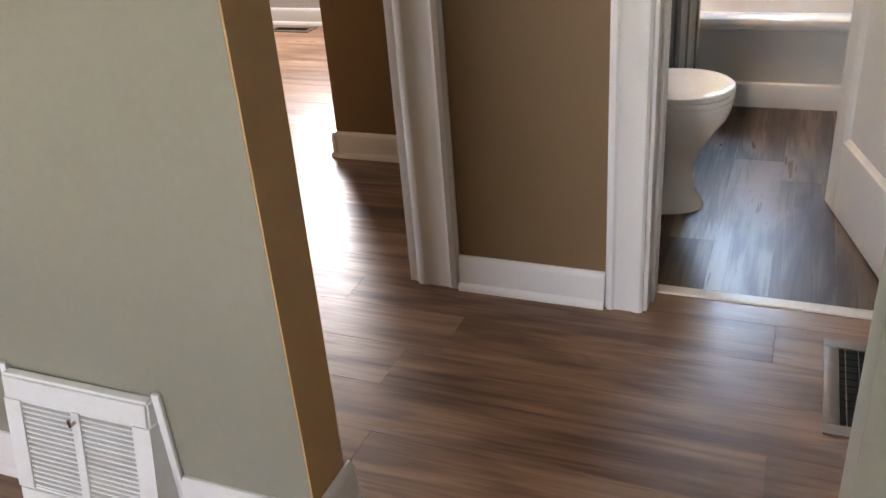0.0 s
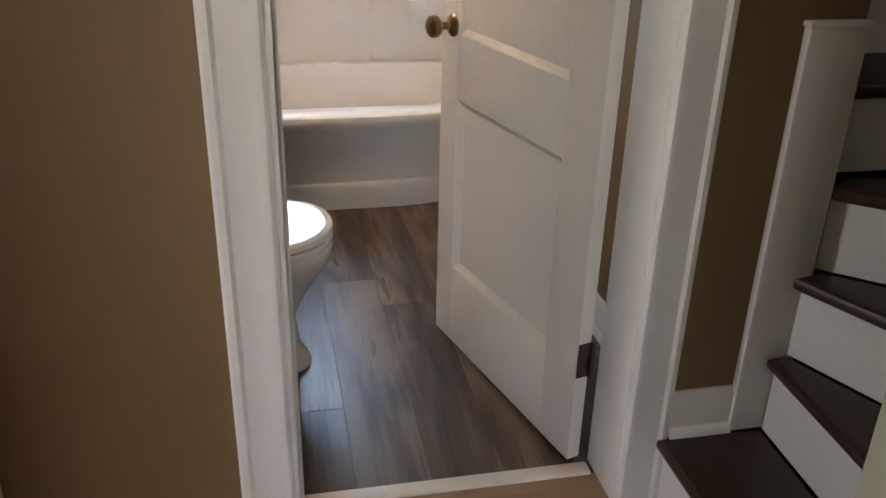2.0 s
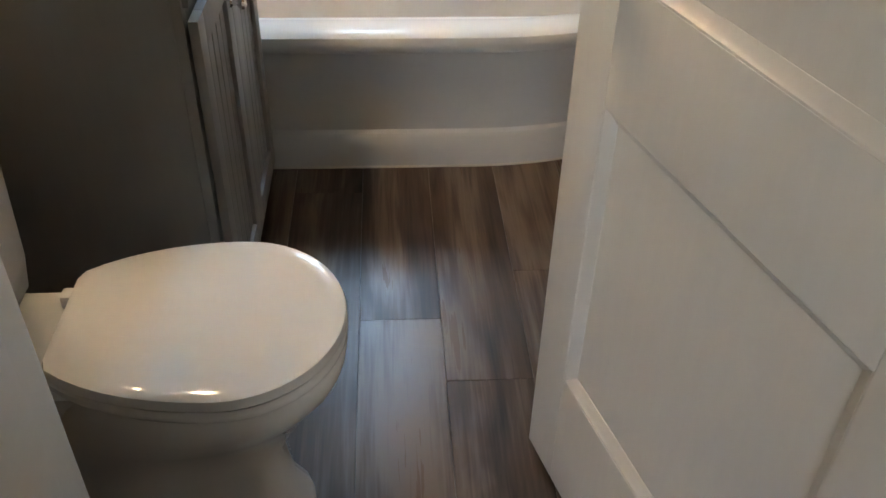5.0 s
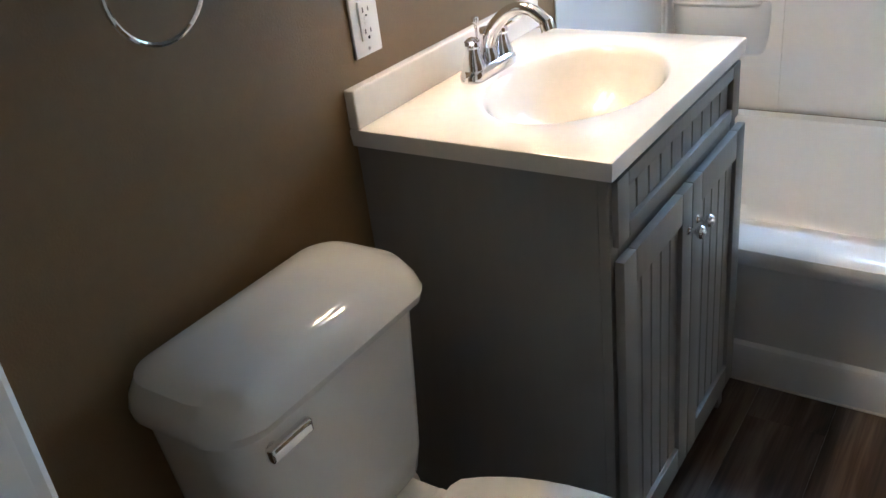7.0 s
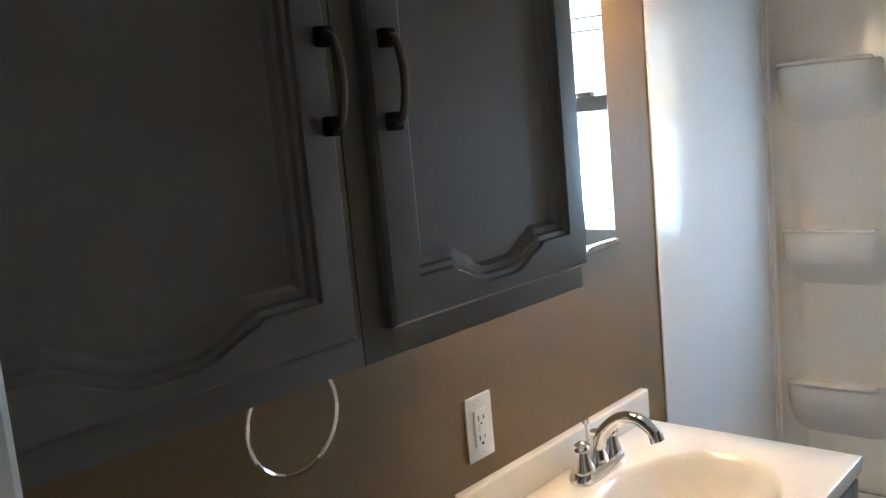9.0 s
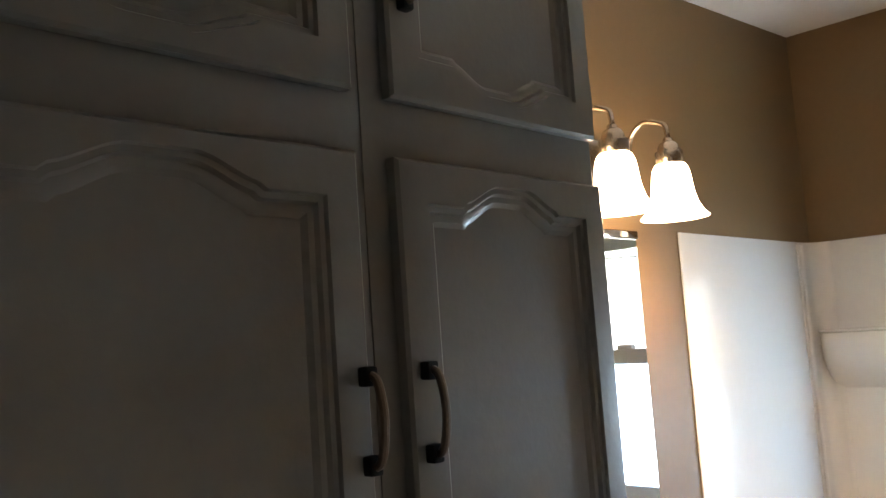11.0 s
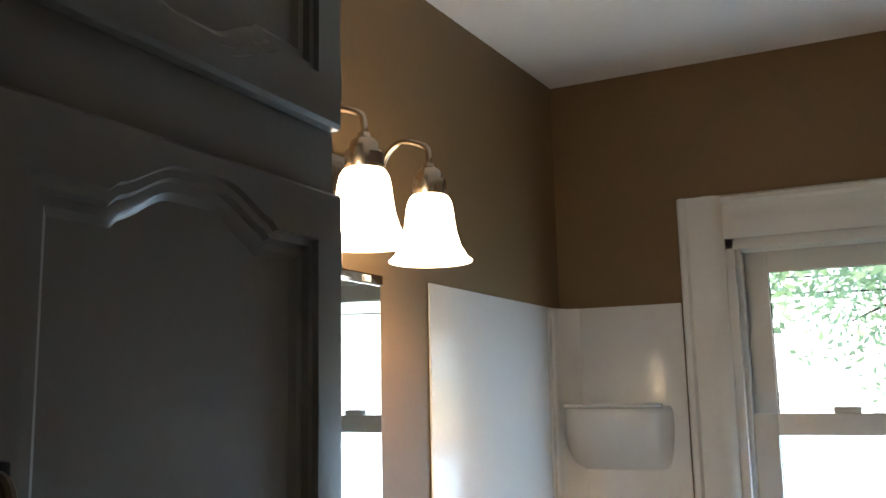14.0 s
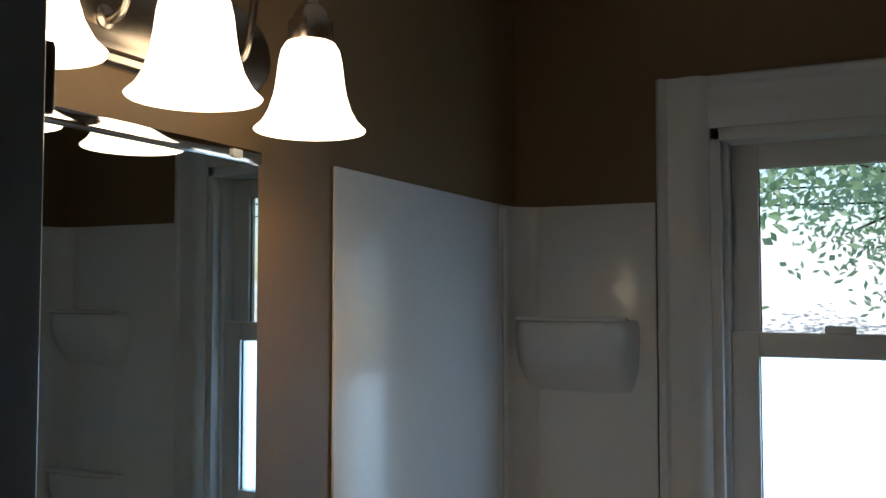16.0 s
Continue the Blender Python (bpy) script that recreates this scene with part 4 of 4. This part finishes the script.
# ---- mirror and vanity light ----
m = thing("mirror", (WX, 3.61, 1.31), "wall mirror in thin chrome channels over the vanity", "mirror")
pane = part("glass", bx(bmesh.new(), WX + 0.001, WX + 0.006, 3.330, 3.892, 1.322, 1.912), MIRROR, m)
pane.data.polygons.foreach_set("use_smooth", [False] * len(pane.data.polygons))
part("channel", block(WX + 0.001, WX + 0.011, 3.328, 3.893, 1.912, 1.930, 0.002), CHROME, m, "chrome mirror channel")
part("channel", block(WX + 0.001, WX + 0.013, 3.328, 3.893, 1.308, 1.322, 0.002), CHROME, m, "chrome mirror channel")
for y in (3.45, 3.84):
    for z in (1.921,):
        part("clip", block(WX + 0.010, WX + 0.014, y - 0.010, y + 0.010, z - 0.006, z + 0.006, 0.002), PLASTIC, m)


def vanity_light():
    f = thing("vanity_light", (WX, 3.601, 2.03), "brushed nickel three-lamp vanity light with lit bell glass shades", "wall lamp")
    out = rounded(0.60, 0.130, 0.064, 10)
    part("backplate", ring_skin(bmesh.new(), [[(WX + d, 3.601 + u * k, 2.05 + w * q) for u, w in out] for d, k, q in ((0.0, 1, 1), (0.006, 1, 1), (0.012, 0.985, 0.93), (0.014, 0.97, 0.82), (0.022, 0.965, 0.78), (0.024, 0.95, 0.68))]), NICKEL, f)
    for y in (3.401, 3.601, 3.801):
        x = -0.516
        arm = part("arm", tube(smooth_path([(WX + 0.02, y, 2.030), (WX + 0.036, y, 2.026), (WX + 0.052, y, 2.038), (WX + 0.060, y, 2.075), (WX + 0.068, y, 2.110), (WX + 0.098, y, 2.133), (x - 0.008, y, 2.121), (x, y, 2.104), (x, y, 2.085)], 6), 0.0052, 12), NICKEL, f)
        part("arm_rosette", lathe([(0.014, 0), (0.013, 0.005), (0.008, 0.008)], (WX + 0.022, y, 2.030), 16, "x"), NICKEL, arm)
        part("socket_cap", lathe([(0.006, 2.092), (0.009, 2.090), (0.010, 2.084), (0.017, 2.080), (0.021, 2.073), (0.022, 2.064), (0.027, 2.063), (0.0275, 2.060), (0.0275, 2.040), (0.026, 2.036)], (x, y, 0), 26), NICKEL, f)
        prof = [(0.024, 2.039), (0.030, 2.036), (0.035, 2.027), (0.038, 2.012), (0.040, 1.993), (0.043, 1.972), (0.049, 1.950), (0.058, 1.933), (0.067, 1.924), (0.0655, 1.922), (0.056, 1.930), (0.046, 1.949), (0.040, 1.972), (0.037, 1.993), (0.034, 2.010), (0.028, 2.030)]
        prof = [(q, 2.036 - (2.036 - h) * 0.93) for q, h in prof]
        part("shade", lathe(prof, (x, y, 0), 36, caps=(False, False)), SHADE, f, "lit white glass bell shade")
        part("bulb", lathe([(0.010, 2.046), (0.012, 2.03), (0.022, 2.005), (0.026, 1.985), (0.023, 1.966), (0.013, 1.953), (0.003, 1.950)], (x, y, 0), 20), BULB, f, "glowing bulb")
    arc = [radians(-42 + 8 * q) for q in range(11)]
    wrap = [[(-0.516 + rr * math.cos(a), 3.601 + rr * math.sin(a), z) for rr, z in ((0.0274, 2.041), (0.0281, 2.041), (0.0281, 2.059), (0.0274, 2.059))] for a in arc]
    part("maker_sticker", ring_skin(bmesh.new(), wrap), LABELB, f, "dark sticker with unreadable print")
    f.location = (WX, 3.606, 2.033)
    return f


BULB = glow("lit_bulb", (1.0, 0.76, 0.48), 19.0)
vanity_light()


# ---- outside ----
single("ground", bx(bmesh.new(), -150, 150, -150, 300, -1.7, -1.5), LAWN, kind="structure")
house = thing("house", (2.5, 20, -1.5), "neighbouring house with pale siding and a grey roof", "house")
part("wall", block(-5, 10, 16, 24, -1.5, 0.9), SIDING, house)
part("roof", profile_bar([(0, 0), (-4.6, -1.9), (-4.6, -2.0), (4.6, -2.0), (4.6, -1.9)], (-5.4, 20, 2.75), (10.4, 20, 2.75), (0, 1, 0), (0, 0, 1)), ROOF, house)


def tree(base, height, spread, seed, label):
    rnd = random.Random(seed)
    t = thing("tree", base, label, "tree", "trees outside the window")
    b = Vector(base)
    bm = tube([b, b + Vector((0.1, 0, height * 0.3)), b + Vector((-0.05, 0.1, height * 0.62)), b + Vector((0.1, 0, height * 0.92))], [0.22, 0.16, 0.10, 0.03], 10)
    part("trunk", bm, BARK, t)
    verts, faces = [], []
    for i in range(20):
        h = height * rnd.uniform(0.42, 0.92)
        a = rnd.uniform(0, 2 * math.pi)
        start = b + Vector((0, 0, h))
        tip = start + Vector((math.cos(a) * spread * rnd.uniform(0.6, 1), math.sin(a) * spread * rnd.uniform(0.6, 1), rnd.uniform(-0.4, 1.3)))
        mid = (start + tip) / 2 + Vector((0, 0, 0.25))
        part("limb", tube([start, mid, tip], [0.05, 0.03, 0.01], 6), BARK, t)
        for k in range(520):
            c = start.lerp(tip, rnd.uniform(0.3, 1.08)) + Vector([rnd.gauss(0, 0.32) for _ in range(3)])
            d = Vector([rnd.gauss(0, 1) for _ in range(3)]).normalized()
            e = d.orthogonal().normalized()
            s = rnd.uniform(0.04, 0.075)
            n = len(verts)
            verts += [c - d * s, c + e * s * 0.5, c + d * s, c - e * s * 0.5]
            faces.append((n, n + 1, n + 2, n + 3))
    me = bpy.data.meshes.new("crown")
    me.from_pydata([v - b for v in verts], [], faces)
    me.materials.append(LEAF)
    crown = new("crown", me)
    crown.parent = t
    return t


tree((-1.7, 10.5, -1.5), 7.4, 2.4, 3, "leafy green tree in the yard")
tree((1.6, 13.5, -1.5), 7.6, 2.6, 5, "leafy green tree in the yard")
for i, z in enumerate((2.75, 2.95)):
    single("utility_wire", tube([(-14, 14, z + 0.5), (-6, 14, z + 0.1), (2, 14, z - 0.05), (14, 14, z + 0.4)], 0.012, 6), WIRE, "black utility wire across the yard", "wire", group="utility wires")


# ---- floor planks, last ----
def planks(along, x0, x1, y0, y1, width, length, mat, seed, skip):
    """Floor planks as single pieces; skip(cx, cy) leaves out those under walls."""
    rnd = random.Random(seed)
    shared = {}
    g = 0.0003
    lo, hi = (x0, x1) if along == "x" else (y0, y1)
    a, b = (y0, y1) if along == "x" else (x0, x1)
    r = a
    while r < b - 0.01:
        e = min(r + width, b)
        p = lo - rnd.uniform(0.05, 1.0) * length
        while p < hi:
            s, q = max(p, lo), min(p + length, hi)
            p += length
            if q - s < 0.03:
                continue
            if skip((s + q) / 2, (r + e) / 2):
                continue
            key = (round(q - s, 3), round(e - r, 3))
            if key not in shared:
                hl, hw = (q - s) / 2 - g, (e - r) / 2 - g
                bm = block(-hl, hl, -hw, hw, -0.0078, 0, 0) if along == "x" else block(-hw, hw, -hl, hl, -0.0078, 0, 0)
                bmesh.ops.bevel(bm, geom=[ed for ed in bm.edges if all(vv.co.z > -0.001 for vv in ed.verts)], offset=0.0004, segments=1, affect="EDGES")
                shared[key] = finish(bm, "plank", mat, False)
            ob = new("plank", shared[key])
            ob.location = ((s + q) / 2, (r + e) / 2, 0) if along == "x" else ((r + e) / 2, (s + q) / 2, 0)
            ob.parent = floor
        r = e


planks("x", -4.1, 0.70, SY1 - 0.12, 2.34, 0.178, 1.22, HALLP, 4, lambda c, r: False)
planks("x", -4.1, -0.785, 2.34, FAR, 0.178, 1.22, HALLP, 5, lambda c, r: False)
planks("x", -4.1, 2.1, -2.5, SY1 - 0.12, 0.178, 1.22, HALLP, 6, lambda c, r: False)
planks("y", WX, RX, 2.36, 4.10, 0.178, 1.22, BATHP, 8, lambda c, r: False)
